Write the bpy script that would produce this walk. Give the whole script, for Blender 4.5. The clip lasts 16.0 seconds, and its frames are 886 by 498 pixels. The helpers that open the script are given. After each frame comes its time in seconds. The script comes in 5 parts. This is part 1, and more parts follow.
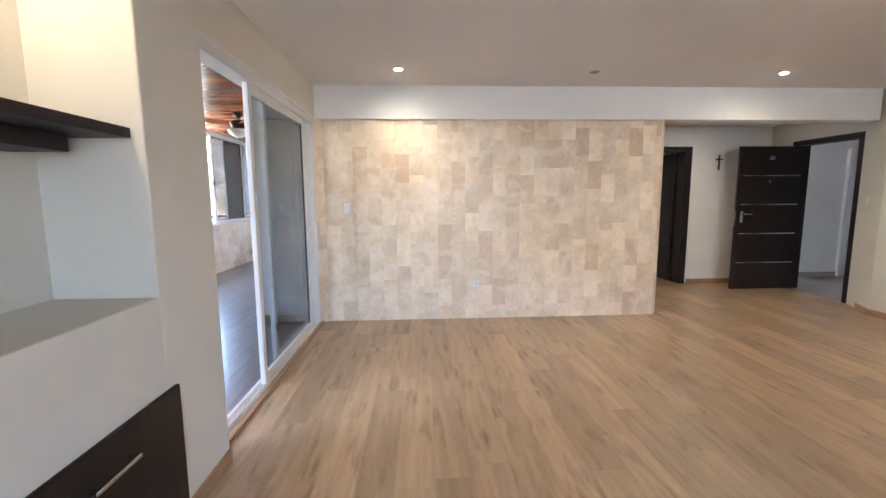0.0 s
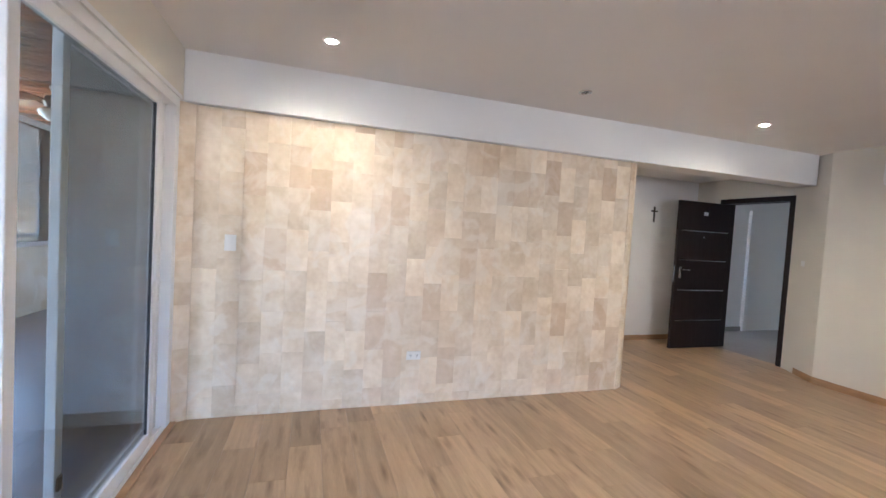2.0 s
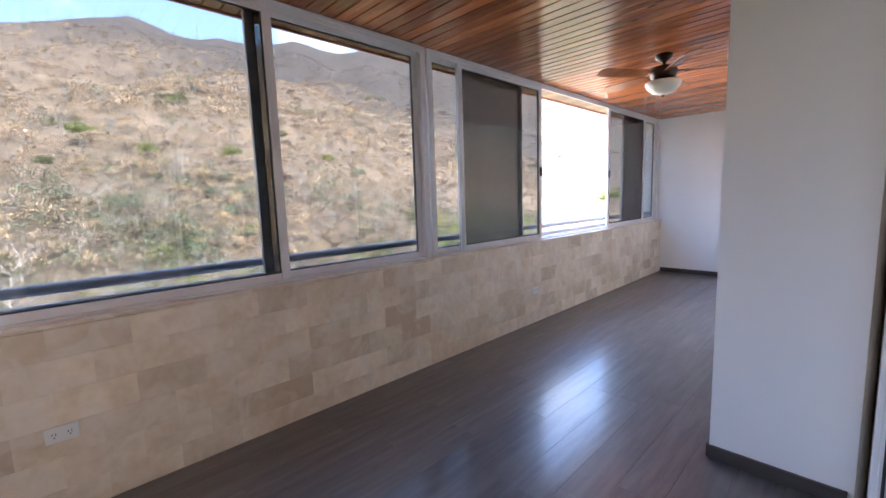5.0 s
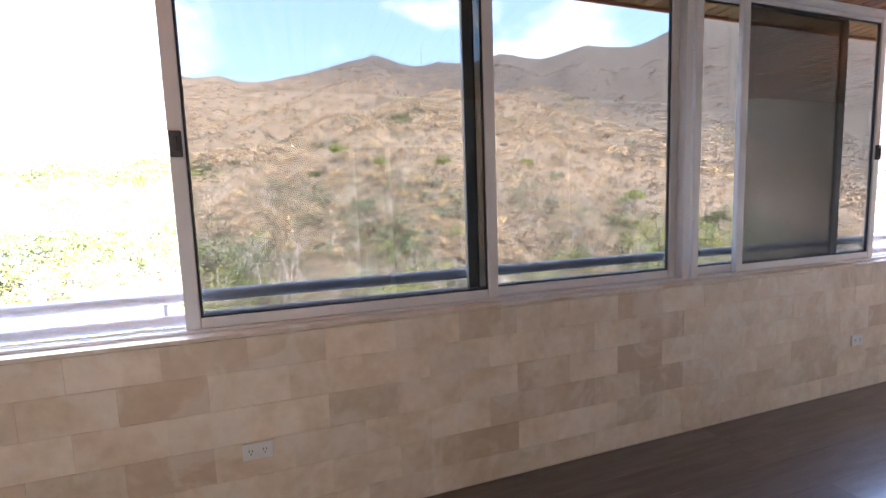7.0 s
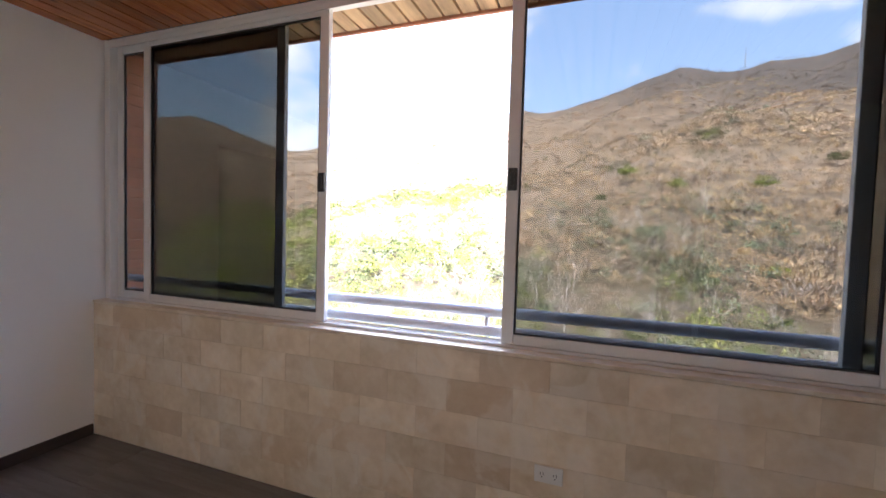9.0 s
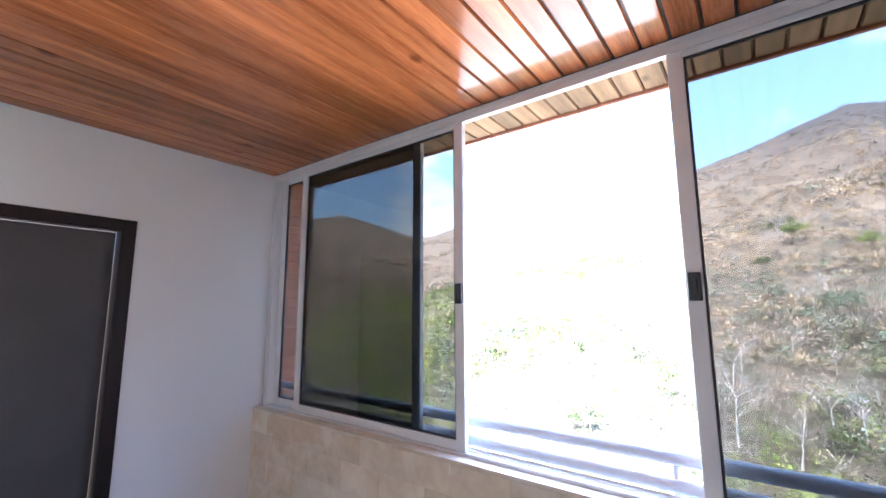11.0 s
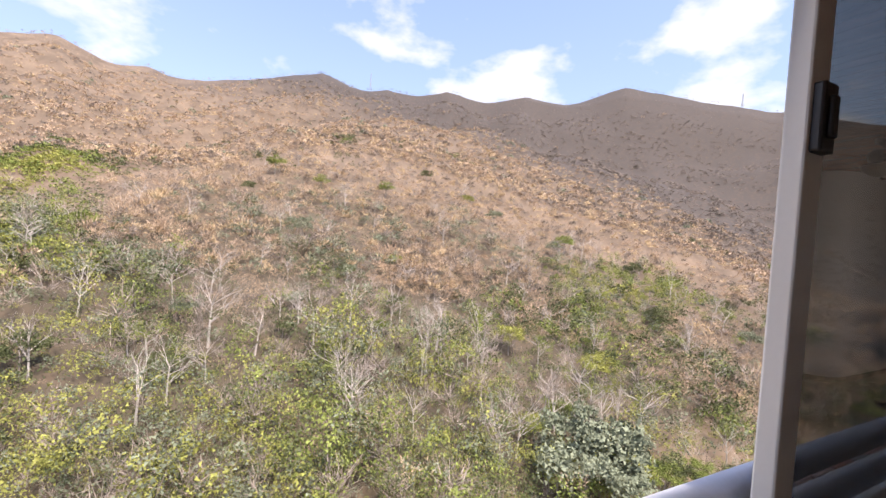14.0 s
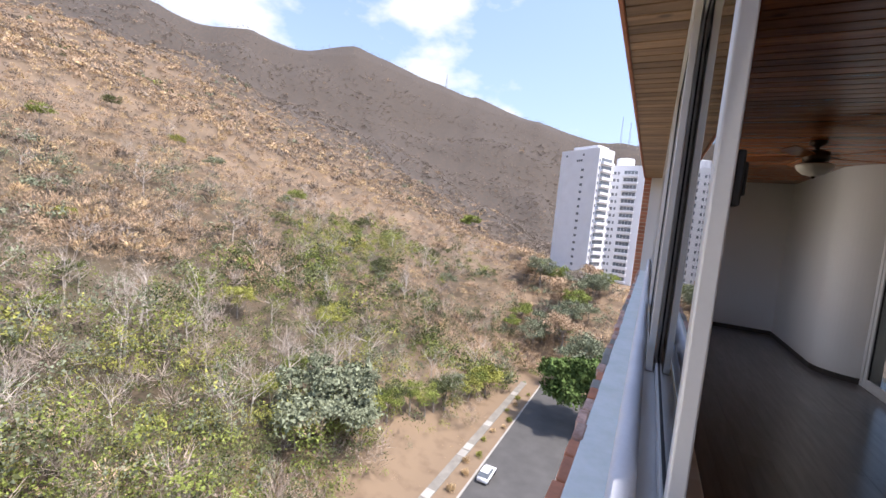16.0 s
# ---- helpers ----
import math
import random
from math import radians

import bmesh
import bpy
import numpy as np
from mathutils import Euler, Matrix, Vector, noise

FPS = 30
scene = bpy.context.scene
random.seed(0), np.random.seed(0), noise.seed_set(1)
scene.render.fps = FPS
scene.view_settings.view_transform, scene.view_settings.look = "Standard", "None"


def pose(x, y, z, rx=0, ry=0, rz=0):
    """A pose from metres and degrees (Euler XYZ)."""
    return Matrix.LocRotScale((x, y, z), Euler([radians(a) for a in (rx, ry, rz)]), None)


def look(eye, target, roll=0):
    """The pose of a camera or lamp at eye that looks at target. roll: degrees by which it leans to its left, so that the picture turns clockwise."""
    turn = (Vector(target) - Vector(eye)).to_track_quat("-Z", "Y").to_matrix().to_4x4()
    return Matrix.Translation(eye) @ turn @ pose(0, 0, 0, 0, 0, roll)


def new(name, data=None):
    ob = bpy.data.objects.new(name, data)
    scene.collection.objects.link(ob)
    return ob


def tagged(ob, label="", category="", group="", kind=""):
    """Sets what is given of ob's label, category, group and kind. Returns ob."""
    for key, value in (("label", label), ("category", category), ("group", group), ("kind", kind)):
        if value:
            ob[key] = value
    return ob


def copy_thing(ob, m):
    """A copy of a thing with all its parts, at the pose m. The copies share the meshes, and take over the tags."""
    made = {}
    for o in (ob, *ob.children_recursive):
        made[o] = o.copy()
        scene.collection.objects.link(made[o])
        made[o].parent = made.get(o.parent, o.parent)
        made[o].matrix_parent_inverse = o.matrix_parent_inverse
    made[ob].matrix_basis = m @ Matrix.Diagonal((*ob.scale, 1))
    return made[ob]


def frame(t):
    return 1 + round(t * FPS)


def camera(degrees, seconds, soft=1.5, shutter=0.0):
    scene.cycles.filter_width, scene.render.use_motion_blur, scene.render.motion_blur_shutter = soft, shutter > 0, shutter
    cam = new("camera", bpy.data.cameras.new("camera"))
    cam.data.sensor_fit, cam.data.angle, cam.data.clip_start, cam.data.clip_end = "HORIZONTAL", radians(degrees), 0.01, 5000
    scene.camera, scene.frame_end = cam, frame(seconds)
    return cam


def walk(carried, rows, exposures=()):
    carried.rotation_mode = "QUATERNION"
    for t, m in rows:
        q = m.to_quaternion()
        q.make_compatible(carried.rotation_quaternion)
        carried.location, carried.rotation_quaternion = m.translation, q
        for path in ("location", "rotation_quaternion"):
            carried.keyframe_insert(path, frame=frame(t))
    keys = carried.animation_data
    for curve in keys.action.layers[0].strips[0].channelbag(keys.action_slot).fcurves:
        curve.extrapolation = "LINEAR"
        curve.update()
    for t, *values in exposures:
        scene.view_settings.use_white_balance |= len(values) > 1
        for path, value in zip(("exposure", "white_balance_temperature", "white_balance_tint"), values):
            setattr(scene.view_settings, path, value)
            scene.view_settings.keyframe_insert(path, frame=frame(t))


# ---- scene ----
cam = camera(94.1, 16.0)
PATH = [
    (0, (0.611, 0.411, 1.359), (0.709, 2.393, 1.113), -0.4),
    (0.5, (0.544, 0.729, 1.385), (1.156, 2.623, 1.196), 1.1),
    (1, (0.494, 1.033, 1.403), (1.366, 2.827, 1.263), 2.3),
    (1.5, (0.475, 1.397, 1.406), (1.321, 3.208, 1.325), 3.1),
    (2, (0.346, 1.72, 1.417), (0.956, 3.623, 1.336), 3.4),
    (2.5, (0.16, 2.017, 1.415), (0.315, 4.009, 1.313), 3.1),
    (3, (-0.012, 2.292, 1.422), (-0.308, 4.265, 1.29), 2.7),
    (3.5, (-0.186, 2.483, 1.391), (-0.849, 4.363, 1.243), 1.7),
    (4, (-0.4, 2.629, 1.374), (-1.351, 4.383, 1.233), 1.2),
    (4.2, (-0.438, 2.597, 1.412), (-1.529, 4.261, 1.214), 0.6),
    (6.3, (-1.27, 2.797, 1.361), (-2.992, 3.797, 1.182), -2.4),
    (6.5, (-1.327, 2.838, 1.364), (-3.111, 3.718, 1.157), -2.3),
    (7, (-1.392, 2.855, 1.368), (-3.29, 3.455, 1.174), -2.0),
    (7.5, (-1.376, 2.825, 1.385), (-3.341, 3.164, 1.233), -1.2),
    (8, (-1.38, 2.797, 1.402), (-3.377, 2.822, 1.294), 0.3),
    (8.5, (-1.409, 2.768, 1.425), (-3.381, 2.452, 1.326), 1.2),
    (9, (-1.419, 2.713, 1.411), (-3.301, 2.04, 1.329), 1.7),
    (9.2, (-1.43, 2.662, 1.432), (-3.253, 1.846, 1.341), 1.5),
    (11.3, (-1.572, 2.495, 1.617), (-3.158, 1.321, 1.946), -0.8),
    (11.5, (-1.565, 2.458, 1.635), (-3.304, 1.509, 1.908), -1.4),
    (12, (-1.787, 2.399, 1.544), (-3.72, 1.932, 1.754), -0.2),
    (12.5, (-2.097, 2.185, 1.519), (-4.09, 2.131, 1.679), 1.4),
    (13, (-2.363, 1.918, 1.479), (-4.336, 2.236, 1.573), 2.9),
    (13.5, (-2.641, 1.714, 1.445), (-4.538, 2.344, 1.468), 3.6),
    (14, (-2.969, 1.626, 1.446), (-4.75, 2.534, 1.395), 3.9),
    (14.5, (-3.165, 1.53, 1.512), (-4.782, 2.701, 1.394), 4.1),
    (15, (-3.3, 1.51, 1.528), (-4.724, 2.906, 1.373), 4.6),
    (15.5, (-3.385, 1.5, 1.538), (-4.577, 3.097, 1.368), 5.0),
    (16, (-3.382, 1.468, 1.542), (-4.274, 3.251, 1.376), 5.4),
]
EXPOSURES = [(0, 5.0, 5250, 8), (1, 4.95, 5050, 7), (2, 5.05, 5000, 8), (2.5, 4.75, 5200, 10), (3, 4.5, 5350, 11), (3.5, 4.3, 5450, 12), (4, 4.3, 5450, 13), (4.2, 4.3, 5450, 13), (6.3, 4.4, 5800, 15), (7.5, 4.2, 6000, 15), (8.5, 3.95, 6300, 16), (9.2, 3.7, 5900, 14),
             (11.3, 4.45, 5100, 13), (12, 3.55, 5600, 13), (12.5, 2.25, 6000, 14), (13, 1.7, 6700, 19), (13.5, 1.52, 6800, 20), (14.5, 1.3, 6700, 18), (16, 1.35, 6550, 16)]
walk(cam, [(t, look(eye, target, roll)) for t, eye, target, roll in PATH], EXPOSURES)

# ---- world, sun, exposure ----
SUN_EL, SUN_AZ = 63.0, 84.0
world = bpy.data.worlds.new("sky")
scene.world = world
world.use_nodes = True
wn, wl = world.node_tree.nodes, world.node_tree.links
sky = wn.new("ShaderNodeTexSky")
sky.sky_type, sky.sun_disc = "NISHITA", False
sky.sun_elevation, sky.sun_rotation = radians(SUN_EL), radians(SUN_AZ)
sky.dust_density, sky.ozone_density = 1.2, 2.0
bg = wn["Background"]
bg.inputs["Strength"].default_value = 0.15
# thin bright haze towards the horizon, and cumulus clouds
wtc, wsep, wmap, wn1 = wn.new("ShaderNodeTexCoord"), wn.new("ShaderNodeSeparateXYZ"), wn.new("ShaderNodeMapping"), wn.new("ShaderNodeTexNoise")
wl.new(wtc.outputs["Generated"], wsep.inputs[0])
wmap.inputs["Scale"].default_value, wmap.inputs["Location"].default_value = (1.0, 1.0, 1.9), (0.35, 0.12, 0.0)
wl.new(wtc.outputs["Generated"], wmap.inputs["Vector"])
wn1.inputs["Scale"].default_value, wn1.inputs["Detail"].default_value, wn1.inputs["Roughness"].default_value = 3.4, 8.0, 0.52
wl.new(wmap.outputs[0], wn1.inputs["Vector"])
wr, wh = wn.new("ShaderNodeMapRange"), wn.new("ShaderNodeMapRange")
wr.inputs["From Min"].default_value, wr.inputs["From Max"].default_value = 0.555, 0.67
wl.new(wn1.outputs["Fac"], wr.inputs["Value"])
wh.inputs["From Min"].default_value, wh.inputs["From Max"].default_value = 0.0, 0.62
wh.inputs["To Min"].default_value, wh.inputs["To Max"].default_value = 0.66, 0.12
wl.new(wsep.outputs[2], wh.inputs["Value"])
m1, m2 = wn.new("ShaderNodeMix"), wn.new("ShaderNodeMix")
m1.data_type = m2.data_type = "RGBA"
m1.inputs["B"].default_value, m2.inputs["B"].default_value = (1.3, 1.52, 2.05, 1), (3.2, 3.3, 3.5, 1)
wl.new(wh.outputs[0], m1.inputs["Factor"]), wl.new(sky.outputs[0], m1.inputs["A"])
wl.new(wr.outputs[0], m2.inputs["Factor"]), wl.new(m1.outputs["Result"], m2.inputs["A"])
wl.new(m2.outputs["Result"], bg.inputs["Color"])
sun = new("sun", bpy.data.lights.new("sun", "SUN"))
sun.data.energy, sun.data.angle, sun.data.color = 2.9, radians(4.0), (1.0, 0.955, 0.88)
_d = Vector((math.sin(radians(SUN_AZ)) * math.cos(radians(SUN_EL)), math.cos(radians(SUN_AZ)) * math.cos(radians(SUN_EL)), math.sin(radians(SUN_EL))))
sun.matrix_world = look(_d * 60, (0, 0, 0))


def opening_fill(name, x0, y0, z0, x1, y1, z1, way, watts):
    """Extra fill on top of the sky's light: an added upright lamp the size of the opening."""
    d = new(name, bpy.data.lights.new(name, "AREA"))
    d.data.shape, d.data.size, d.data.size_y = "RECTANGLE", max(abs(x1 - x0), abs(y1 - y0)), z1 - z0
    d.data.spread = radians(118)
    d.data.energy, d.data.color = watts, (1.0, 0.97, 0.92)
    c = Vector(((x0 + x1) / 2, (y0 + y1) / 2, (z0 + z1) / 2))
    d.matrix_world = look(c, c + Vector(way))


# added lamps brighten the balcony beyond what the sky gives through these sashes
opening_fill("fill_open_sash", -3.31, 1.41, 0.95, -3.31, 2.33, 2.52, (1, 0, -0.12), 2.0)
opening_fill("fill_open_sash", -3.31, 6.72, 0.95, -3.31, 8.34, 2.52, (1, 0, -0.12), 2.4)
# added lamp in the unseen south opening, lifts floor and stone wall
opening_fill("fill_unseen_south_opening", 1.0, -3.68, 0.5, 3.2, -3.68, 2.3, (0, 1, -0.05), 0.7)


# ---- materials ----
def material(name, rgb, rough=0.6, metal=0.0, vary=0.12, scale=6.0, bump=0.1, fine=90.0, stretch=(1, 1, 1), per_object=0.0, tint=None, spec=0.5):
    """A surface with broad stains, fine grain and relief, at real size."""
    m = bpy.data.materials.new(name)
    m.use_nodes = True
    n, l = m.node_tree.nodes, m.node_tree.links
    p = n["Principled BSDF"]
    p.inputs["Roughness"].default_value, p.inputs["Metallic"].default_value = rough, metal
    p.inputs["Specular IOR Level"].default_value = spec
    tc = n.new("ShaderNodeTexCoord")
    geo = n.new("ShaderNodeNewGeometry")
    mp = n.new("ShaderNodeMapping")
    mp.inputs["Scale"].default_value = stretch
    l.new(geo.outputs["Position"], mp.inputs["Vector"])
    vec = mp.outputs[0]
    oi = n.new("ShaderNodeObjectInfo")
    if per_object:
        sh = n.new("ShaderNodeVectorMath")
        sh.operation = "MULTIPLY_ADD"
        l.new(oi.outputs["Random"], sh.inputs[0])
        sh.inputs[1].default_value = (37.0, 53.0, 71.0)
        l.new(vec, sh.inputs[2])
        vec = sh.outputs[0]
    big, small = n.new("ShaderNodeTexNoise"), n.new("ShaderNodeTexNoise")
    big.inputs["Scale"].default_value, big.inputs["Detail"].default_value = scale, 5.0
    small.inputs["Scale"].default_value, small.inputs["Detail"].default_value = fine, 6.0
    l.new(vec, big.inputs["Vector"]), l.new(vec, small.inputs["Vector"])
    ramp = n.new("ShaderNodeMix")
    ramp.data_type = "RGBA"
    dark = [c * (1 - vary) for c in rgb]
    lite = [min(1, c * (1 + vary)) for c in (tint or rgb)]
    ramp.inputs["A"].default_value, ramp.inputs["B"].default_value = (*dark, 1), (*lite, 1)
    add = n.new("ShaderNodeMath")
    add.operation = "MULTIPLY_ADD"
    l.new(small.outputs["Fac"], add.inputs[0])
    add.inputs[1].default_value = 0.45
    l.new(big.outputs["Fac"], add.inputs[2])
    mr = n.new("ShaderNodeMapRange")
    mr.inputs["From Min"].default_value, mr.inputs["From Max"].default_value = 0.45, 1.0
    l.new(add.outputs[0], mr.inputs["Value"])
    fac = mr.outputs[0]
    l.new(fac, ramp.inputs["Factor"])
    col = ramp.outputs["Result"]
    if per_object:
        hsv = n.new("ShaderNodeHueSaturation")
        v = n.new("ShaderNodeMapRange")
        v.inputs["To Min"].default_value, v.inputs["To Max"].default_value = 1 - per_object, 1 + per_object
        l.new(oi.outputs["Random"], v.inputs["Value"])
        l.new(v.outputs[0], hsv.inputs["Value"])
        l.new(col, hsv.inputs["Color"])
        col = hsv.outputs[0]
    l.new(col, p.inputs["Base Color"])
    if bump:
        b = n.new("ShaderNodeBump")
        b.inputs["Strength"].default_value, b.inputs["Distance"].default_value = bump, 0.004
        l.new(add.outputs[0], b.inputs["Height"])
        l.new(b.outputs[0], p.inputs["Normal"])
    return m


def glass(name, tint, rough=0.0):
    m = bpy.data.materials.new(name)
    m.use_nodes = True
    n, l = m.node_tree.nodes, m.node_tree.links
    n.remove(n["Principled BSDF"])
    tr, gl, mx, lw = n.new("ShaderNodeBsdfTransparent"), n.new("ShaderNodeBsdfGlossy"), n.new("ShaderNodeMixShader"), n.new("ShaderNodeLayerWeight")
    pw, fr = n.new("ShaderNodeMath"), n.new("ShaderNodeMath")
    lw.inputs["Blend"].default_value = 0.5
    pw.operation, fr.operation = "POWER", "MULTIPLY_ADD"
    pw.inputs[1].default_value, fr.inputs[1].default_value, fr.inputs[2].default_value = 5.0, 0.95, 0.03
    l.new(lw.outputs["Facing"], pw.inputs[0]), l.new(pw.outputs[0], fr.inputs[0])
    tr.inputs["Color"].default_value = (*tint, 1)
    gl.inputs["Roughness"].default_value = rough
    l.new(fr.outputs[0], mx.inputs[0]), l.new(tr.outputs[0], mx.inputs[1]), l.new(gl.outputs[0], mx.inputs[2])
    l.new(mx.outputs[0], n["Material Output"].inputs["Surface"])
    return m


def emitter(name, rgb, strength):
    m = bpy.data.materials.new(name)
    m.use_nodes = True
    n, l = m.node_tree.nodes, m.node_tree.links
    p = n["Principled BSDF"]
    p.inputs["Emission Color"].default_value, p.inputs["Emission Strength"].default_value = (*rgb, 1), strength
    return m


PLASTER = material("plaster", (0.70, 0.66, 0.57), 0.75, vary=0.04, scale=1.5, bump=0.12, fine=160)
WHITE = material("white_paint", (0.82, 0.82, 0.81), 0.7, vary=0.03, scale=1.2, bump=0.1, fine=150)
CEILING = material("ceiling_paint", (0.78, 0.76, 0.74), 0.8, vary=0.03, scale=1.0, bump=0.08, fine=120)
TRAVERTINE = material("travertine", (0.72, 0.575, 0.39), 0.33, vary=0.10, scale=3.0, bump=0.08, fine=22, per_object=0.09, tint=(0.84, 0.74, 0.60))
GROUT = material("grout", (0.62, 0.52, 0.39), 0.85, vary=0.08)
OAK = material("oak_laminate", (0.43, 0.302, 0.178), 0.30, vary=0.20, scale=3.5, bump=0.06, fine=30, stretch=(7, 0.6, 7), per_object=0.20)
GREYWOOD = material("grey_laminate", (0.11, 0.104, 0.107), 0.42, vary=0.3, scale=3.0, bump=0.06, fine=28, stretch=(9, 0.8, 9), per_object=0.12)
VARNISH = material("varnished_pine", (0.36, 0.12, 0.035), 0.22, vary=0.3, scale=2.5, bump=0.05, fine=30, stretch=(0.8, 9, 9))
ALU = material("white_aluminium", (0.74, 0.74, 0.74), 0.35, vary=0.04, scale=3, bump=0.02)
BLACK = material("black_plastic", (0.02, 0.02, 0.022), 0.4, vary=0.2)
DARKWOOD = material("wenge_veneer", (0.016, 0.011, 0.011), 0.45, spec=0.3, vary=0.4, scale=4, fine=40, stretch=(9, 9, 0.8), bump=0.05)
CHROME = material("brushed_steel", (0.62, 0.62, 0.62), 0.25, metal=1.0, vary=0.05, bump=0.02)
PVC = material("white_plastic", (0.80, 0.79, 0.76), 0.4, vary=0.03, bump=0.02)
TINTED = glass("tinted_glass", (0.41, 0.41, 0.395))
DOORGLASS = glass("grey_glass", (0.68, 0.72, 0.74))
BRICK = material("brick", (0.54, 0.23, 0.135), 0.85, vary=0.2, scale=12, bump=0.4, fine=60, per_object=0.15)
CYAN = material("worn_cyan_paint", (0.88, 0.95, 0.88), 0.6, vary=0.08, scale=9, bump=0.3, fine=50, tint=(0.90, 0.92, 0.91))
ASPHALT = material("asphalt", (0.075, 0.072, 0.07), 0.9, vary=0.2, scale=0.4, bump=0.3, fine=20)
CONCRETE = material("concrete", (0.34, 0.32, 0.295), 0.9, vary=0.15, scale=0.8, bump=0.3, fine=20)



def add_knots(m, size, amount, shade):
    """Sparse dark knots and streaks over a wood material."""
    n, l = m.node_tree.nodes, m.node_tree.links
    p = n["Principled BSDF"]
    src = p.inputs["Base Color"].links[0].from_socket
    geo = [a for a in n if a.bl_idname == "ShaderNodeNewGeometry"][0]
    oi = [a for a in n if a.bl_idname == "ShaderNodeObjectInfo"][0]
    mp, sh, vo, mr, mx, nz, warp = (n.new(k) for k in ("ShaderNodeMapping", "ShaderNodeVectorMath", "ShaderNodeTexVoronoi", "ShaderNodeMapRange", "ShaderNodeMix", "ShaderNodeTexNoise", "ShaderNodeMapRange"))
    mp.inputs["Scale"].default_value = size
    l.new(geo.outputs["Position"], mp.inputs["Vector"])
    sh.operation = "MULTIPLY_ADD"
    l.new(oi.outputs["Random"], sh.inputs[0])
    sh.inputs[1].default_value = (17.0, 31.0, 0.0)
    l.new(mp.outputs[0], sh.inputs[2])
    l.new(sh.outputs[0], vo.inputs["Vector"]), l.new(sh.outputs[0], nz.inputs["Vector"])
    vo.inputs["Scale"].default_value = 1.0
    nz.inputs["Scale"].default_value, nz.inputs["Detail"].default_value = 1.4, 4.0
    mr.inputs["From Min"].default_value, mr.inputs["From Max"].default_value = 0.02, 0.22
    mr.inputs["To Min"].default_value, mr.inputs["To Max"].default_value = amount, 0.0
    l.new(vo.outputs["Distance"], mr.inputs["Value"])
    warp.inputs["From Min"].default_value, warp.inputs["From Max"].default_value = 0.56, 0.75
    warp.inputs["To Min"].default_value, warp.inputs["To Max"].default_value = 0.0, amount * 0.8
    l.new(nz.outputs["Fac"], warp.inputs["Value"])
    mxm = n.new("ShaderNodeMath")
    mxm.operation = "MAXIMUM"
    l.new(mr.outputs[0], mxm.inputs[0]), l.new(warp.outputs[0], mxm.inputs[1])
    mx.data_type = "RGBA"
    mx.inputs["B"].default_value = (*shade, 1)
    l.new(mxm.outputs[0], mx.inputs["Factor"]), l.new(src, mx.inputs["A"])
    l.new(mx.outputs["Result"], p.inputs["Base Color"])


add_knots(OAK, (9.0, 1.6, 1.0), 0.7, (0.12, 0.068, 0.034))
add_knots(GREYWOOD, (9.0, 1.2, 1.0), 0.5, (0.17, 0.162, 0.16))
GREYWOOD.node_tree.nodes["Principled BSDF"].inputs["Coat Weight"].default_value = 0.6
GREYWOOD.node_tree.nodes["Principled BSDF"].inputs["Coat Roughness"].default_value = 0.16
add_knots(TRAVERTINE, (5.0, 5.0, 5.0), 0.30, (0.52, 0.37, 0.23))



def tile_tones(m, share, tone, amount):
    """A share of the tiles in a browner stone, and soft pale clouding across each tile."""
    n, l = m.node_tree.nodes, m.node_tree.links
    p = n["Principled BSDF"]
    src = p.inputs["Base Color"].links[0].from_socket
    oi = [a for a in n if a.bl_idname == "ShaderNodeObjectInfo"][0]
    geo = [a for a in n if a.bl_idname == "ShaderNodeNewGeometry"][0]
    mul, fr, mr, mx, nz, cl, mc = (n.new(k) for k in ("ShaderNodeMath", "ShaderNodeMath", "ShaderNodeMapRange", "ShaderNodeMix", "ShaderNodeTexNoise", "ShaderNodeMapRange", "ShaderNodeMix"))
    mul.operation, fr.operation = "MULTIPLY", "FRACT"
    mul.inputs[1].default_value = 17.31
    l.new(oi.outputs["Random"], mul.inputs[0]), l.new(mul.outputs[0], fr.inputs[0])
    mr.inputs["From Min"].default_value, mr.inputs["From Max"].default_value = 1 - share, 1.0
    mr.inputs["To Min"].default_value, mr.inputs["To Max"].default_value = 0.0, amount
    l.new(fr.outputs[0], mr.inputs["Value"])
    mx.data_type = mc.data_type = "RGBA"
    mx.inputs["B"].default_value, mc.inputs["B"].default_value = (*tone, 1), (0.88, 0.82, 0.72, 1)
    l.new(mr.outputs[0], mx.inputs["Factor"]), l.new(src, mx.inputs["A"])
    nz.inputs["Scale"].default_value, nz.inputs["Detail"].default_value, nz.inputs["Distortion"].default_value = 4.5, 5.0, 1.2
    l.new(geo.outputs["Position"], nz.inputs["Vector"])
    cl.inputs["From Min"].default_value, cl.inputs["From Max"].default_value = 0.52, 0.62
    cl.inputs["To Max"].default_value = 0.38
    l.new(nz.outputs["Fac"], cl.inputs["Value"])
    l.new(cl.outputs[0], mc.inputs["Factor"]), l.new(mx.outputs["Result"], mc.inputs["A"])
    l.new(mc.outputs["Result"], p.inputs["Base Color"])


tile_tones(TRAVERTINE, 0.28, (0.52, 0.355, 0.21), 0.55)

# ---- builders ----
def add_box(bm, x0, x1, y0, y1, z0, z1, bevel=0.0):
    vs = [bm.verts.new((x, y, z)) for x in (x0, x1) for y in (y0, y1) for z in (z0, z1)]
    fs = [bm.faces.new([vs[i] for i in f]) for f in ((0, 1, 3, 2), (4, 6, 7, 5), (0, 4, 5, 1), (2, 3, 7, 6), (0, 2, 6, 4), (1, 5, 7, 3))]
    if bevel:
        es = list({e for f in fs for e in f.edges})
        bmesh.ops.bevel(bm, geom=es, offset=bevel, segments=2, affect="EDGES", profile=0.5)
    return bm


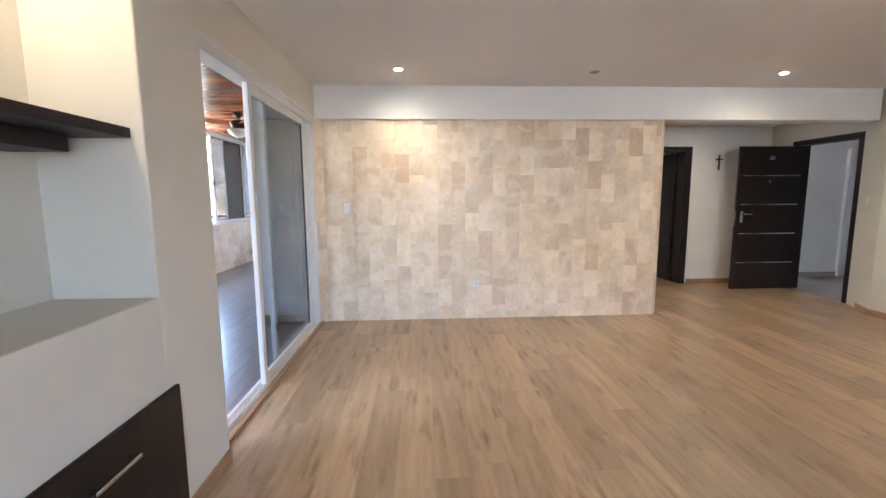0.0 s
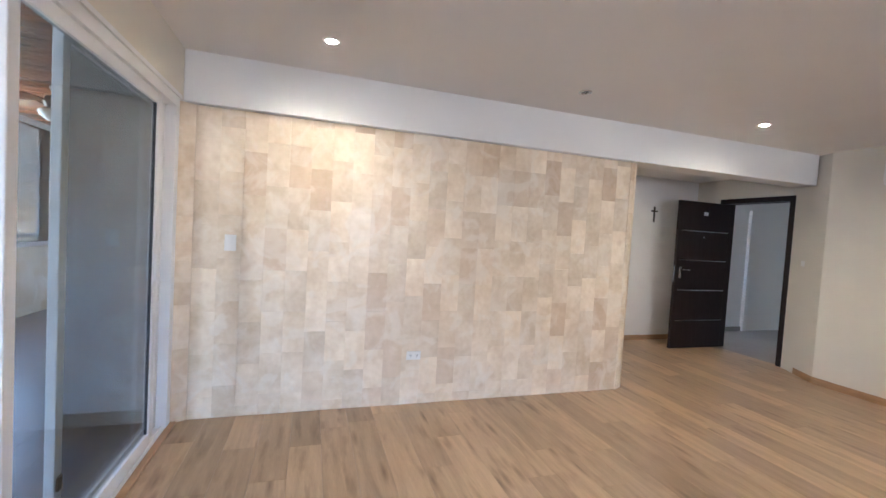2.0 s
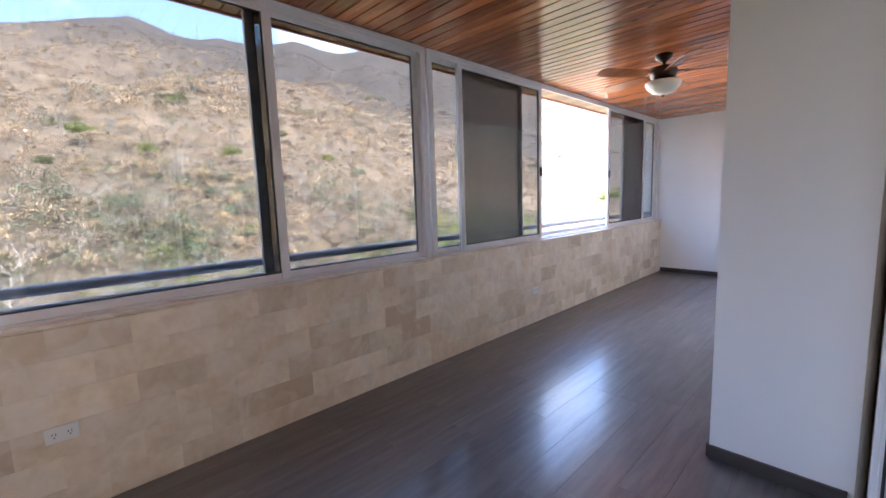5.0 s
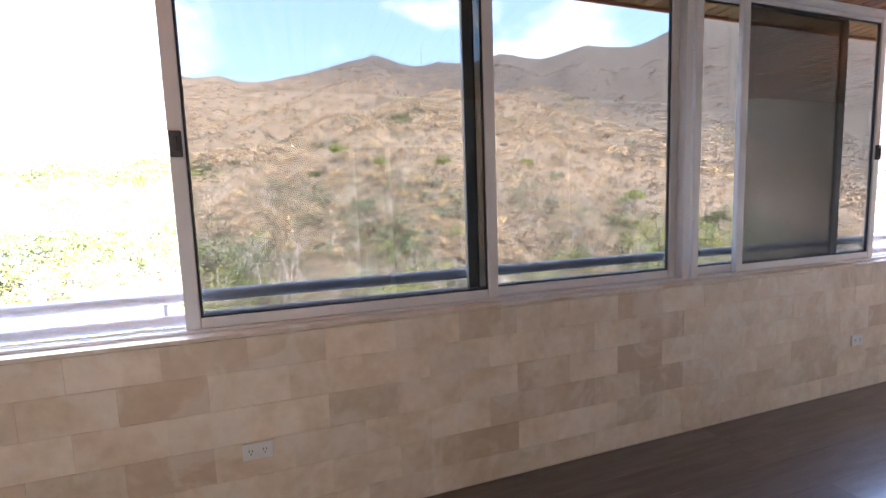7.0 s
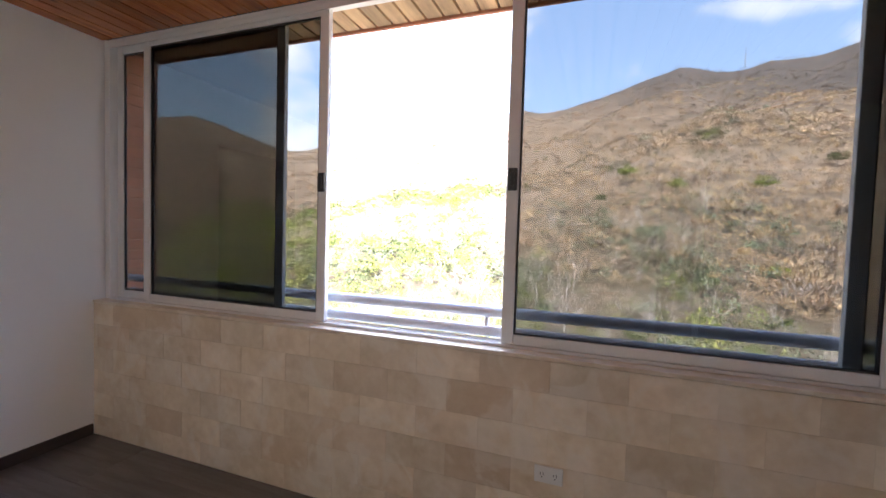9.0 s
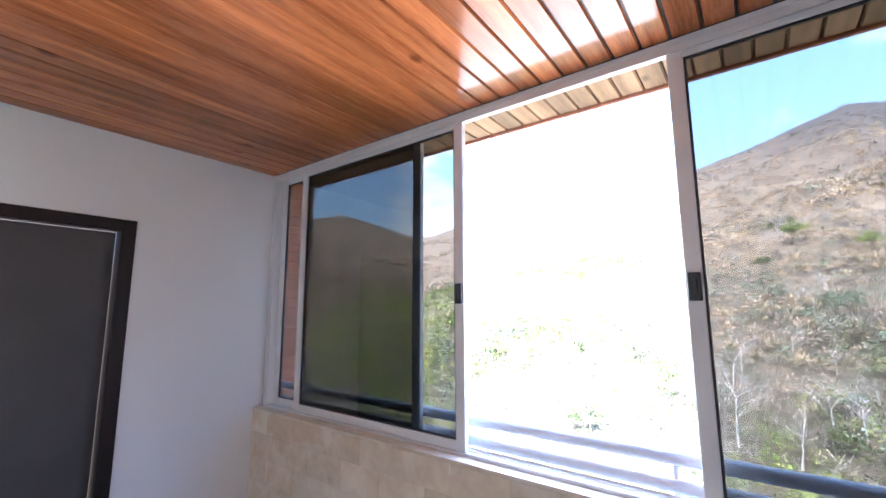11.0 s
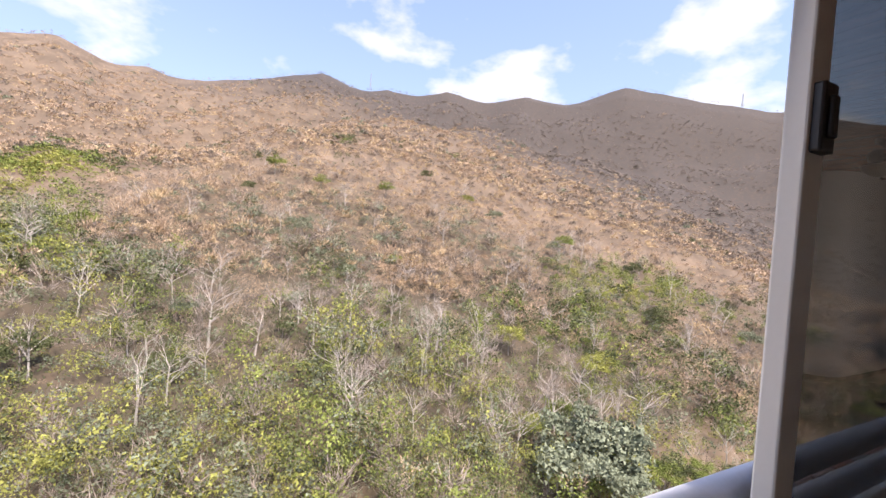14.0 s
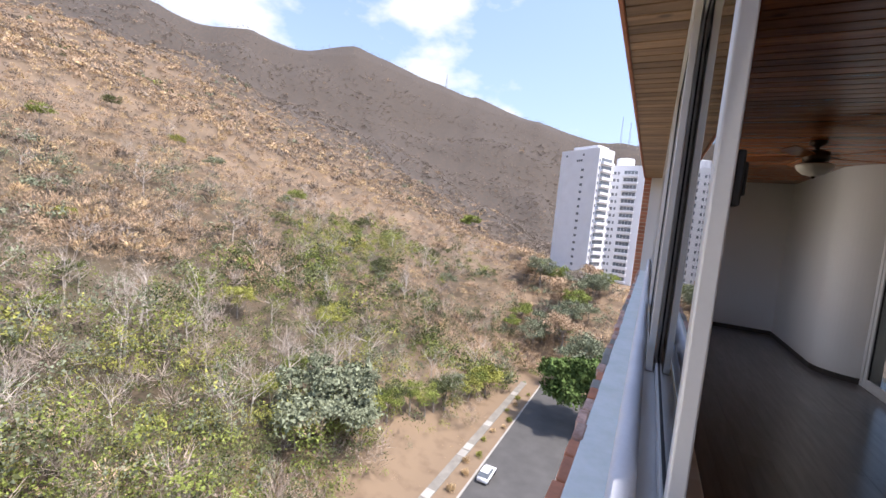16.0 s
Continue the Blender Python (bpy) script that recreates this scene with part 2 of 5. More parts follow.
def box(x0, x1, y0, y1, z0, z1, bevel=0.0):
    return add_box(bmesh.new(), x0, x1, y0, y1, z0, z1, bevel)


def finish(name, bm, mat, smooth=False):
    me = bpy.data.meshes.new(name)
    bmesh.ops.recalc_face_normals(bm, faces=bm.faces[:])
    bm.to_mesh(me)
    bm.free()
    me.materials.append(mat)
    if smooth:
        me.polygons.foreach_set("use_smooth", [True] * len(me.polygons))
    return new(name, me)


def part(name, bm, mat, parent=None, label="", smooth=False):
    ob = finish(name, bm, mat, smooth)
    ob.parent = parent
    if label:
        ob["label"] = label
    return ob


def structure(name, bm, mat, label, category, smooth=False):
    return tagged(finish(name, bm, mat, smooth), label, category, kind="structure")


def thing(name, x, y, z, label, category, group="", kind=""):
    ob = new(name)
    ob.location = (x, y, z)
    ob.empty_display_size = 0.1
    return tagged(ob, label, category, group, kind)


def prism(pts, z0, z1):
    """An upright solid over a plan outline."""
    bm = bmesh.new()
    lo = [bm.verts.new((x, y, z0)) for x, y in pts]
    hi = [bm.verts.new((x, y, z1)) for x, y in pts]
    bm.faces.new(lo), bm.faces.new(hi)
    for i in range(len(pts)):
        j = (i + 1) % len(pts)
        bm.faces.new((lo[i], lo[j], hi[j], hi[i]))
    return bm


def lathe(profile, n=24, at=(0, 0, 0), axis="z"):
    """A turned solid from (radius, height) pairs."""
    bm = bmesh.new()
    rings = []
    for r, h in profile:
        ring = []
        for k in range(n):
            a = 2 * math.pi * k / n
            u, v = r * math.cos(a), r * math.sin(a)
            p = (u, v, h) if axis == "z" else ((h, u, v) if axis == "x" else (u, h, v))
            ring.append(bm.verts.new(Vector(p) + Vector(at)))
        rings.append(ring)
    for a, b in zip(rings, rings[1:]):
        for k in range(n):
            bm.faces.new((a[k], a[(k + 1) % n], b[(k + 1) % n], b[k]))
    for ring in (rings[0], rings[-1]):
        bm.faces.new(ring)
    return bm


# ---- large structure ----
CEIL, BEAM, BCEIL = 2.525, 2.185, 2.60
XW, SILL, HEAD = -3.26, 0.900, 2.575      # inner face of the balcony windows
YS, YN = -0.36, 10.35                     # ends of the balcony
DX0, DX1 = -0.62, -0.50                   # wall of the sliding door
# living room shell
structure("floor", box(DX1, 6.02, -3.6, 6.7, -0.12, -0.012), GROUT, "laminate floor base under light oak boards", "floor")
structure("floor_hall", box(6.02, 9.0, 4.2, 8.2, -0.12, -0.008), CONCRETE, "grey tiled corridor floor outside the entrance", "floor")
structure("ceiling", box(-0.5, 6.3, -3.6, 4.90, CEIL, CEIL + 0.15), CEILING, "smooth off-white painted living room ceiling", "ceiling")
structure("ceiling_hall", box(3.1, 6.0, 5.12, 6.72, 2.40, 2.55), CEILING, "painted ceiling over the entrance", "ceiling")
structure("ceiling_corridor", box(6.02, 9.0, 4.2, 8.2, 2.40, 2.55), CEILING, "white corridor ceiling", "ceiling")
structure("beam_north", box(-0.5, 5.72, 4.895, 5.13, BEAM, CEIL + 0.15, 0.004), WHITE, "white painted ceiling beam over the stone wall", "beam")
structure("beam_south", box(-0.5, 6.3, 1.9, 2.33, 2.47, CEIL + 0.1, 0.004), CEILING, "shallow painted ceiling beam", "beam")
structure("wall_south", box(-0.5, 1.0, -3.75, -3.6, -0.1, CEIL), PLASTER, "plain cream plastered wall", "wall")
structure("wall_south_east", box(3.2, 6.3, -3.75, -3.6, -0.1, CEIL), PLASTER, "plain cream plastered wall", "wall")
# the opening between these is unseen, added so sky light reaches the room
structure("wall_south_over", box(1.0, 3.2, -3.75, -3.6, 2.3, CEIL), PLASTER, "plain plaster over an unseen opening added to let light in", "wall")
structure("wall_south_under", box(1.0, 3.2, -3.75, -3.6, -0.1, 0.5), PLASTER, "plain plaster under an unseen opening added to let light in", "wall")
# unseen lid and two sides, added to stop sky light leaking in
structure("passage_lid", box(3.0, 4.9, 6.76, 7.5, 2.45, 2.55), CEILING, "unseen white lid behind the hall door, keeps the sky out", "ceiling")
structure("passage_closing_side", box(4.8, 4.9, 6.76, 7.4, -0.1, 2.45), WHITE, "white closing wall behind the hall door", "wall")
structure("passage_closing_end", box(3.0, 3.1, 6.76, 7.4, -0.1, 2.45), WHITE, "white closing wall behind the hall door", "wall")
structure("passage_floor", box(3.0, 4.9, 6.64, 7.5, -0.12, 0.0), OAK, "oak floor behind the hall door", "floor")
structure("wall_east", box(5.67, 5.85, 2.61, 4.74, -0.1, CEIL), PLASTER, "cream plastered wall with an air conditioner", "wall")
structure("wall_pier", box(4.87, 5.85, -3.6, 2.61, -0.1, CEIL, 0.006), PLASTER, "projecting cream plastered wall", "wall")
structure("wall_entry_corner", prism([(5.67, 4.74), (5.85, 4.74), (6.12, 5.28), (5.96, 5.28)], -0.1, BEAM), PLASTER, "slanted cream plastered wall beside the entrance", "wall")
structure("wall_entry_side", prism([(5.67, 4.74), (5.85, 4.74), (6.12, 5.28), (5.96, 5.28)], BEAM, CEIL + 0.1), PLASTER, "cream plaster above the slanted wall", "wall")
structure("wall_over_door", box(5.96, 6.12, 5.28, 6.72, 2.12, CEIL + 0.1), PLASTER, "cream plaster above the entrance door", "wall")
structure("wall_door_side", box(5.96, 6.12, 6.16, 6.72, -0.1, 2.12), PLASTER, "cream plaster beside the entrance door", "wall")
structure("wall_hall", box(4.68, 6.12, 6.60, 6.76, -0.1, 2.55), WHITE, "white hall wall with a small cross", "wall")
structure("wall_hall_over", box(3.0, 4.68, 6.60, 6.76, 2.10, 2.55), WHITE, "white wall above the hall door", "wall")
structure("wall_hall_west", box(3.0, 3.16, 5.13, 6.60, -0.1, 2.55), WHITE, "white wall closing the hall", "wall")
structure("wall_passage", box(3.0, 4.9, 7.4, 7.5, -0.1, 2.55), WHITE, "white closing wall behind the hall door", "wall")
structure("wall_corridor_north", box(6.12, 9.1, 6.98, 7.1, -0.1, 2.5), WHITE, "white corridor wall", "wall")
structure("wall_corridor_south", box(6.12, 9.1, 4.2, 4.3, -0.1, 2.5), WHITE, "white corridor wall", "wall")
structure("wall_corridor_end", box(9.0, 9.1, 4.3, 7.0, -0.1, 2.5), WHITE, "white corridor end wall", "wall")
structure("roof_slab", box(-3.66, 9.2, -3.8, 10.6, 2.78, 3.0), CONCRETE, "concrete slab above the flat", "slab")

# wall with the built-in niche, beside the sliding door
NY0, NY1, NX, JY = 0.8, 2.025, -0.41, 2.48
structure("wall_niche_below", box(-1.0, NX, -3.6, NY1, -0.1, 0.985, 0.004), PLASTER, "cream plastered wall under a niche", "wall")
structure("wall_niche_back", box(-1.0, -0.80, NY0, NY1, 0.985, CEIL + 0.1), PLASTER, "cream plastered back of a niche", "wall")
structure("wall_niche_south", box(-1.0, NX, -3.6, NY0, 0.985, CEIL + 0.1, 0.004), PLASTER, "cream plastered wall", "wall")
structure("wall_niche_column", box(-1.0, NX, NY1, JY, -0.1, CEIL + 0.1, 0.006), PLASTER, "cream plastered column between niche and sliding door", "wall")
structure("wall_over_sliding_door", box(-0.64, DX1, JY, 4.895, 2.19, CEIL + 0.1), PLASTER, "plaster above the sliding door", "wall")

# stone-clad wall with rounded ends
structure("wall_stone", prism([(-0.62, 4.99), (-0.535, 4.895), (-0.43, 4.957), (3.20, 4.957)] + [(3.20 + 0.14 * math.sin(a), 5.097 - 0.14 * math.cos(a)) for a in (0.4, 0.8, 1.2, 1.57)] + [(3.34, 5.13), (-0.62, 5.13)], -0.1, BEAM), GROUT, "stone-clad partition wall with rounded ends", "wall", smooth=False)

# balcony shell
structure("floor_balcony", box(-3.22, DX1, YS, YN, -0.12, -0.016), GROUT, "laminate floor base under dark boards", "floor")
structure("wall_balcony_south", box(-3.4, -2.39, YS - 0.12, YS, -0.1, 2.78), WHITE, "white painted balcony end wall", "wall")
structure("wall_balcony_south_east", box(-1.44, -0.9, YS - 0.12, YS, -0.1, 2.78), WHITE, "white painted balcony end wall", "wall")
structure("wall_balcony_south_over", box(-2.39, -1.44, YS - 0.12, YS, 2.1, 2.78), WHITE, "white wall above the balcony door", "wall")
structure("wall_balcony_north", box(-3.4, -1.2, YN, YN + 0.12, -0.1, 2.78), WHITE, "white painted balcony end wall", "wall")
arc = [(-0.93 - 0.42 * math.cos(a), 8.45 - 0.42 * math.sin(a)) for a in [i * math.pi / 2 / 14 for i in range(15)]]
structure("wall_curved", prism([(-1.35, YN)] + arc + [(-0.8, 8.03), (-0.8, YN)], -0.1, 2.78), WHITE, "white curved wall at the end of the balcony", "wall")
structure("wall_balcony_column", prism([(-1.20, 5.0), (-0.66, 5.0), (-0.62, 5.13), (-0.5, 5.13), (-0.5, 5.66), (-1.20, 5.66)], -0.1, 2.78), WHITE, "white painted column between the sliding doors", "wall")
structure("wall_bedroom_over", box(-1.0, -0.86, 5.66, 8.03, 2.19, 2.78), WHITE, "white wall above the second sliding door", "wall")
structure("wall_bedroom_back", box(-0.5, -0.4, 5.13, 8.2, -0.1, 2.78), PLASTER, "plain wall behind the second sliding door", "wall")
structure("wall_low", box(-3.36, -3.204, YS, YN, -0.1, 0.880), GROUT, "low balcony wall clad in travertine", "wall")
structure("window_sill", box(-3.345, -3.186, YS, YN, 0.880, 0.898, 0.003), TRAVERTINE, "thin travertine sill on the low wall", "sill")
structure("wall_facade", box(-3.545, -3.36, YS - 1.2, YN + 1.0, -36, 0.80), CONCRETE, "outer face of the parapet and facade", "facade")


# ---- boarded ceilings ----
def boards(x0, x1, y0, y1, z, pitch, gap=0.006, t=0.014):
    bm = bmesh.new()
    y = y0
    while y < y1:
        b = min(y + pitch - gap, y1)
        vs = [bm.verts.new(c) for c in ((x0, y, z + t), (x0, y + 0.005, z), (x0, b - 0.005, z), (x0, b, z + t), (x1, y, z + t), (x1, y + 0.005, z), (x1, b - 0.005, z), (x1, b, z + t))]
        for f in ((0, 1, 5, 4), (1, 2, 6, 5), (2, 3, 7, 6), (0, 3, 2, 1), (4, 5, 6, 7)):
            bm.faces.new([vs[i] for i in f])
        y += pitch
    return bm


def wood_island(name, rgb, rgb2, rough):
    """Varnished boards: grain along x, a tone of its own for each board, a few knots."""
    m = material(name, rgb, rough, vary=0.35, scale=2.2, bump=0.05, fine=26, stretch=(0.7, 9, 9), tint=rgb2)
    n, l = m.node_tree.nodes, m.node_tree.links
    p = n["Principled BSDF"]
    src = p.inputs["Base Color"].links[0].from_socket
    geo = [a for a in n if a.bl_idname == "ShaderNodeNewGeometry"][0]
    v, h = n.new("ShaderNodeMapRange"), n.new("ShaderNodeHueSaturation")
    v.inputs["To Min"].default_value, v.inputs["To Max"].default_value = 0.72, 1.3
    l.new(geo.outputs["Random Per Island"], v.inputs["Value"])
    l.new(v.outputs[0], h.inputs["Value"]), l.new(src, h.inputs["Color"])
    vo, mr, mx = n.new("ShaderNodeTexVoronoi"), n.new("ShaderNodeMapRange"), n.new("ShaderNodeMix")
    mp = n.new("ShaderNodeMapping")
    mp.inputs["Scale"].default_value = (2.6, 5.0, 1.0)
    l.new(geo.outputs["Position"], mp.inputs["Vector"]), l.new(mp.outputs[0], vo.inputs["Vector"])
    vo.inputs["Scale"].default_value = 1.0
    mr.inputs["From Min"].default_value, mr.inputs["From Max"].default_value = 0.05, 0.12
    mr.inputs["To Min"].default_value, mr.inputs["To Max"].default_value = 0.75, 0.0
    l.new(vo.outputs["Distance"], mr.inputs["Value"])
    mx.data_type = "RGBA"
    mx.inputs["B"].default_value = (rgb[0] * 0.3, rgb[1] * 0.3, rgb[2] * 0.3, 1)
    l.new(mr.outputs[0], mx.inputs["Factor"]), l.new(h.outputs[0], mx.inputs["A"])
    l.new(mx.outputs["Result"], p.inputs["Base Color"])
    return m


VARNISHED = wood_island("varnished_boards", (0.34, 0.095, 0.03), (0.46, 0.158, 0.05), 0.17)
EAVES = wood_island("eaves_boards", (0.31, 0.19, 0.10), (0.40, 0.26, 0.14), 0.5)
structure("ceiling_balcony", boards(-3.25, -0.64, YS, YN, BCEIL, 0.105), VARNISHED, "varnished orange-brown pine board ceiling", "ceiling")
structure("ceiling_balcony_base", box(-3.28, -0.5, YS, YN, BCEIL + 0.013, 2.78), DARKWOOD, "dark backing above the pine boards", "ceiling")
structure("eaves", boards(-3.63, -3.30, YS - 0.9, YN + 0.02, 2.615, 0.105), EAVES, "pine boarded eaves outside the windows", "eaves")
structure("eaves_base", box(-3.66, -3.28, YS - 0.9, YN + 0.02, 2.631, 2.78), DARKWOOD, "slab edge above the eaves", "eaves")
structure("eaves_trim", box(-3.655, -3.632, YS - 0.9, YN + 0.02, 2.60, 2.70, 0.004), BRICK, "weathered brown trim along the eaves", "trim")


# ---- baseboards ----
OAKTRIM = material("oak_trim", (0.36, 0.22, 0.11), 0.4, vary=0.2, scale=3, bump=0.04, fine=30, stretch=(2, 2, 9))
GREYTRIM = material("dark_trim", (0.06, 0.05, 0.045), 0.4, vary=0.2, scale=3, bump=0.04, fine=30, stretch=(2, 2, 9))


def baseboard(x0, y0, x1, y1, mat, h=0.07, t=0.014, label="narrow oak laminate baseboard"):
    a, b = Vector((x0, y0, 0)), Vector((x1, y1, 0))
    d = (b - a).normalized()
    s = Vector((-d.y, d.x, 0)) * t
    bm = prism([(a.x, a.y), (b.x, b.y), (b.x + s.x, b.y + s.y), (a.x + s.x, a.y + s.y)], 0.0, h)
    return structure("baseboard", bm, mat, label, "baseboard")


baseboard(5.67, 2.625, 5.67, 4.74, OAKTRIM)
baseboard(5.67, 4.74, 5.955, 5.22, OAKTRIM)
baseboard(4.87, -3.58, 4.87, 2.61, OAKTRIM)
baseboard(4.87, 2.61, 5.65, 2.61, OAKTRIM)
baseboard(5.94, 6.60, 4.74, 6.60, OAKTRIM)
baseboard(NX, 2.47, NX, -3.58, OAKTRIM)
DK = "dark grey laminate baseboard"
baseboard(-0.68, 5.0, -1.20, 5.0, GREYTRIM, label=DK)
baseboard(-1.20, 5.0, -1.20, 5.65, GREYTRIM, label=DK)
baseboard(-1.36, YN, -3.18, YN, GREYTRIM, label=DK)
baseboard(-3.18, YS, -2.43, YS, GREYTRIM, label=DK)
skirt = [(-1.35, YN)] + arc
bm = bmesh.new()
rows_ = [[bm.verts.new((x - 0.012 * nx, y - 0.012 * ny, z)) for (x, y), (nx, ny) in zip(skirt, [(1, 0)] + [((-0.93 - x) / -0.42 * -1, (8.45 - y) / 0.42) for x, y in arc])] for z in (0.0, 0.07)]
for i in range(len(skirt) - 1):
    bm.faces.new((rows_[0][i], rows_[0][i + 1], rows_[1][i + 1], rows_[1][i]))
structure("baseboard", bm, GREYTRIM, "dark grey laminate baseboard along the curved wall", "baseboard")


# ---- windows of the balcony ----
def frame_bars(y0, y1, z0, z1, x0, x1, side, top, bottom):
    bm = bmesh.new()
    add_box(bm, x0, x1, y0, y0 + side, z0, z1, 0.004)
    add_box(bm, x0, x1, y1 - side, y1, z0, z1, 0.004)
    add_box(bm, x0 + 0.002, x1 - 0.002, y0 + side, y1 - side, z1 - top, z1, 0.003)
    add_box(bm, x0 + 0.002, x1 - 0.002, y0 + side, y1 - side, z0, z0 + bottom, 0.003)
    return bm


GASKET = material("black_gasket", (0.025, 0.025, 0.028), 0.6, vary=0.2)


def sash(parent, y0, y1, x0, x1, latch=None, side=0.055):
    z0, z1 = SILL + 0.012, HEAD - 0.002
    s = part("sash", frame_bars(y0, y1, z0, z1, x0, x1, side, 0.05, 0.045), ALU, parent, "white aluminium sash frame")
    xm = (x0 + x1) / 2
    g = part("pane", box(xm - 0.003, xm + 0.003, y0 + side - 0.006, y1 - side + 0.006, z0 + 0.039, z1 - 0.044), TINTED, s, "grey tinted glass")
    g.visible_shadow = False
    bm = bmesh.new()
    for a, b in ((y0 + side - 0.001, y0 + side + 0.008), (y1 - side - 0.008, y1 - side + 0.001)):
        add_box(bm, xm - 0.007, xm + 0.007, a, b, z0 + 0.046, z1 - 0.05)
    add_box(bm, xm - 0.007, xm + 0.007, y0 + side, y1 - side, z0 + 0.044, z0 + 0.053)
    add_box(bm, xm - 0.007, xm + 0.007, y0 + side, y1 - side, z1 - 0.058, z1 - 0.049)
    part("gasket", bm, GASKET, s, "black rubber seal")
    if latch is not None:
        bm = box(x1 - 0.004, x1 + 0.014, latch - 0.021, latch + 0.021, 1.605, 1.705, 0.004)
        add_box(bm, x1 + 0.012, x1 + 0.021, latch - 0.009, latch + 0.009, 1.625, 1.685, 0.003)
        part("latch", bm, BLACK, s, "black sliding latch")
    return s


def window_unit(name, y0, y1, f1, s1, s2, f2):
    w = thing(name, XW, (y0 + y1) / 2, SILL, "white aluminium sliding window with grey tinted glass, partly open", "window", kind="structure")
    w.location = (0, 0, 0)
    bm = bmesh.new()
    add_box(bm, XW - 0.085, XW + 0.004, y0, y0 + 0.05, SILL, HEAD + 0.022, 0.003)
    part("jamb", bm, ALU, w)
    part("jamb", box(XW - 0.085, XW + 0.004, y1 - 0.05, y1, SILL, HEAD + 0.022, 0.003), ALU, w)
    part("head_rail", box(XW - 0.085, XW + 0.006, y0 + 0.05, y1 - 0.05, HEAD, HEAD + 0.024, 0.003), ALU, w)
    part("head_lip", box(XW - 0.003, XW + 0.005, y0 + 0.05, y1 - 0.05, HEAD - 0.03, HEAD, 0.002), ALU, w)
    bm = box(XW - 0.085, XW + 0.006, y0 + 0.05, y1 - 0.05, SILL - 0.002, SILL + 0.010, 0.003)
    for x in (XW - 0.082, XW - 0.042, XW + 0.001):
        add_box(bm, x - 0.003, x + 0.003, y0 + 0.05, y1 - 0.05, SILL + 0.008, SILL + 0.012)
    part("track", bm, ALU, w, "white double sliding track")
    outer, inner = (XW - 0.076, XW - 0.046), (XW - 0.038, XW - 0.006)
    sash(w, *f1, *outer)
    sash(w, *s1, *inner, latch=s1[1] - 0.028)
    sash(w, *s2, *inner, latch=s2[0] + 0.028)
    sash(w, *f2, *outer)
    return w


window_unit("window_1", YS + 0.01, 4.965, (YS + 0.055, 1.075), (0.005, 1.39), (2.345, 3.735), (3.59, 4.92))
window_unit("window_2", 4.985, YN - 0.01, (5.03, 6.37), (5.355, 6.69), (8.375, 9.72), (8.98, YN - 0.055))


# ---- sliding doors ----
def glass_leaf(parent, y0, y1, x0, x1, z0, z1, side=0.07):
    s = part("leaf", frame_bars(y0, y1, z0, z1, x0, x1, side, 0.06, 0.075), ALU, parent, "white aluminium door leaf frame")
    xm = (x0 + x1) / 2
    g = part("pane", box(xm - 0.003, xm + 0.003, y0 + side - 0.006, y1 - side + 0.006, z0 + 0.07, z1 - 0.055), DOORGLASS, s, "grey tinted glass")
    g.visible_shadow = False
    bm = bmesh.new()
    for a, b in ((y0 + side - 0.001, y0 + side + 0.010), (y1 - side - 0.010, y1 - side + 0.001)):
        add_box(bm, xm - 0.008, xm + 0.008, a, b, z0 + 0.075, z1 - 0.06)
    part("gasket", bm, GASKET, s, "black rubber seal")
    return s


d1 = thing("door_1", 0, 0, 0, "white aluminium sliding door with grey glass, leaves slid open", "sliding door", kind="structure")
part("jamb", box(-0.625, -0.512, 4.80, 4.872, 0.0, 2.19, 0.003), ALU, d1)
part("jamb", box(-0.625, -0.512, JY + 0.002, JY + 0.045, 0.0, 2.19, 0.003), ALU, d1)
bm = box(-0.625, -0.510, JY + 0.045, 4.80, 2.125, 2.19, 0.003)
add_box(bm, -0.512, -0.498, JY, 4.87, 2.185, 2.21, 0.002)
part("head_rail", bm, ALU, d1)
bm = box(-0.625, -0.520, JY + 0.045, 4.80, 0.0, 0.018, 0.003)
for x in (-0.59, -0.545):
    add_box(bm, x - 0.004, x + 0.004, JY + 0.045, 4.80, 0.014, 0.035)
part("track", bm, ALU, d1)
leaf_b = glass_leaf(d1, 3.295, 4.59, -0.563, -0.528, 0.036, 2.125, 0.055)
leaf_a = glass_leaf(d1, 3.67, 4.795, -0.608, -0.572, 0.036, 2.125, 0.052)
part("pull_handle", box(-0.529, -0.516, 4.535, 4.56, 1.03, 1.19, 0.006), ALU, leaf_b, "white pull handle")
part("bolt", box(-0.572, -0.562, 3.676, 3.712, 0.30, 0.36, 0.004), BLACK, leaf_a, "small black lock")
structure("threshold", box(-0.520, -0.478, JY, 4.89, 0.0, 0.022, 0.008), OAKTRIM, "rounded oak threshold strip along the sliding door", "threshold")

d2 = thing("door_2", 0, 0, 0, "closed white aluminium sliding door with dark glass", "sliding door", kind="structure")
part("jamb", box(-0.99, -0.88, 7.965, 8.03, 0.0, 2.19, 0.003), ALU, d2)
part("jamb", box(-0.99, -0.88, 5.66, 5.71, 0.0, 2.19, 0.003), ALU, d2)
part("head_rail", box(-0.99, -0.88, 5.71, 7.965, 2.13, 2.19, 0.003), ALU, d2)
part("track", box(-0.99, -0.88, 5.71, 7.965, 0.0, 0.03, 0.003), ALU, d2)
glass_leaf(d2, 6.78, 7.96, -0.985, -0.945, 0.03, 2.13)
glass_leaf(d2, 5.71, 6.86, -0.935, -0.895, 0.03, 2.13)


# ---- hinged doors ----
def frame_dark(name, label, bm):
    return structure(name, bm, DARKWOOD, label, "door frame")


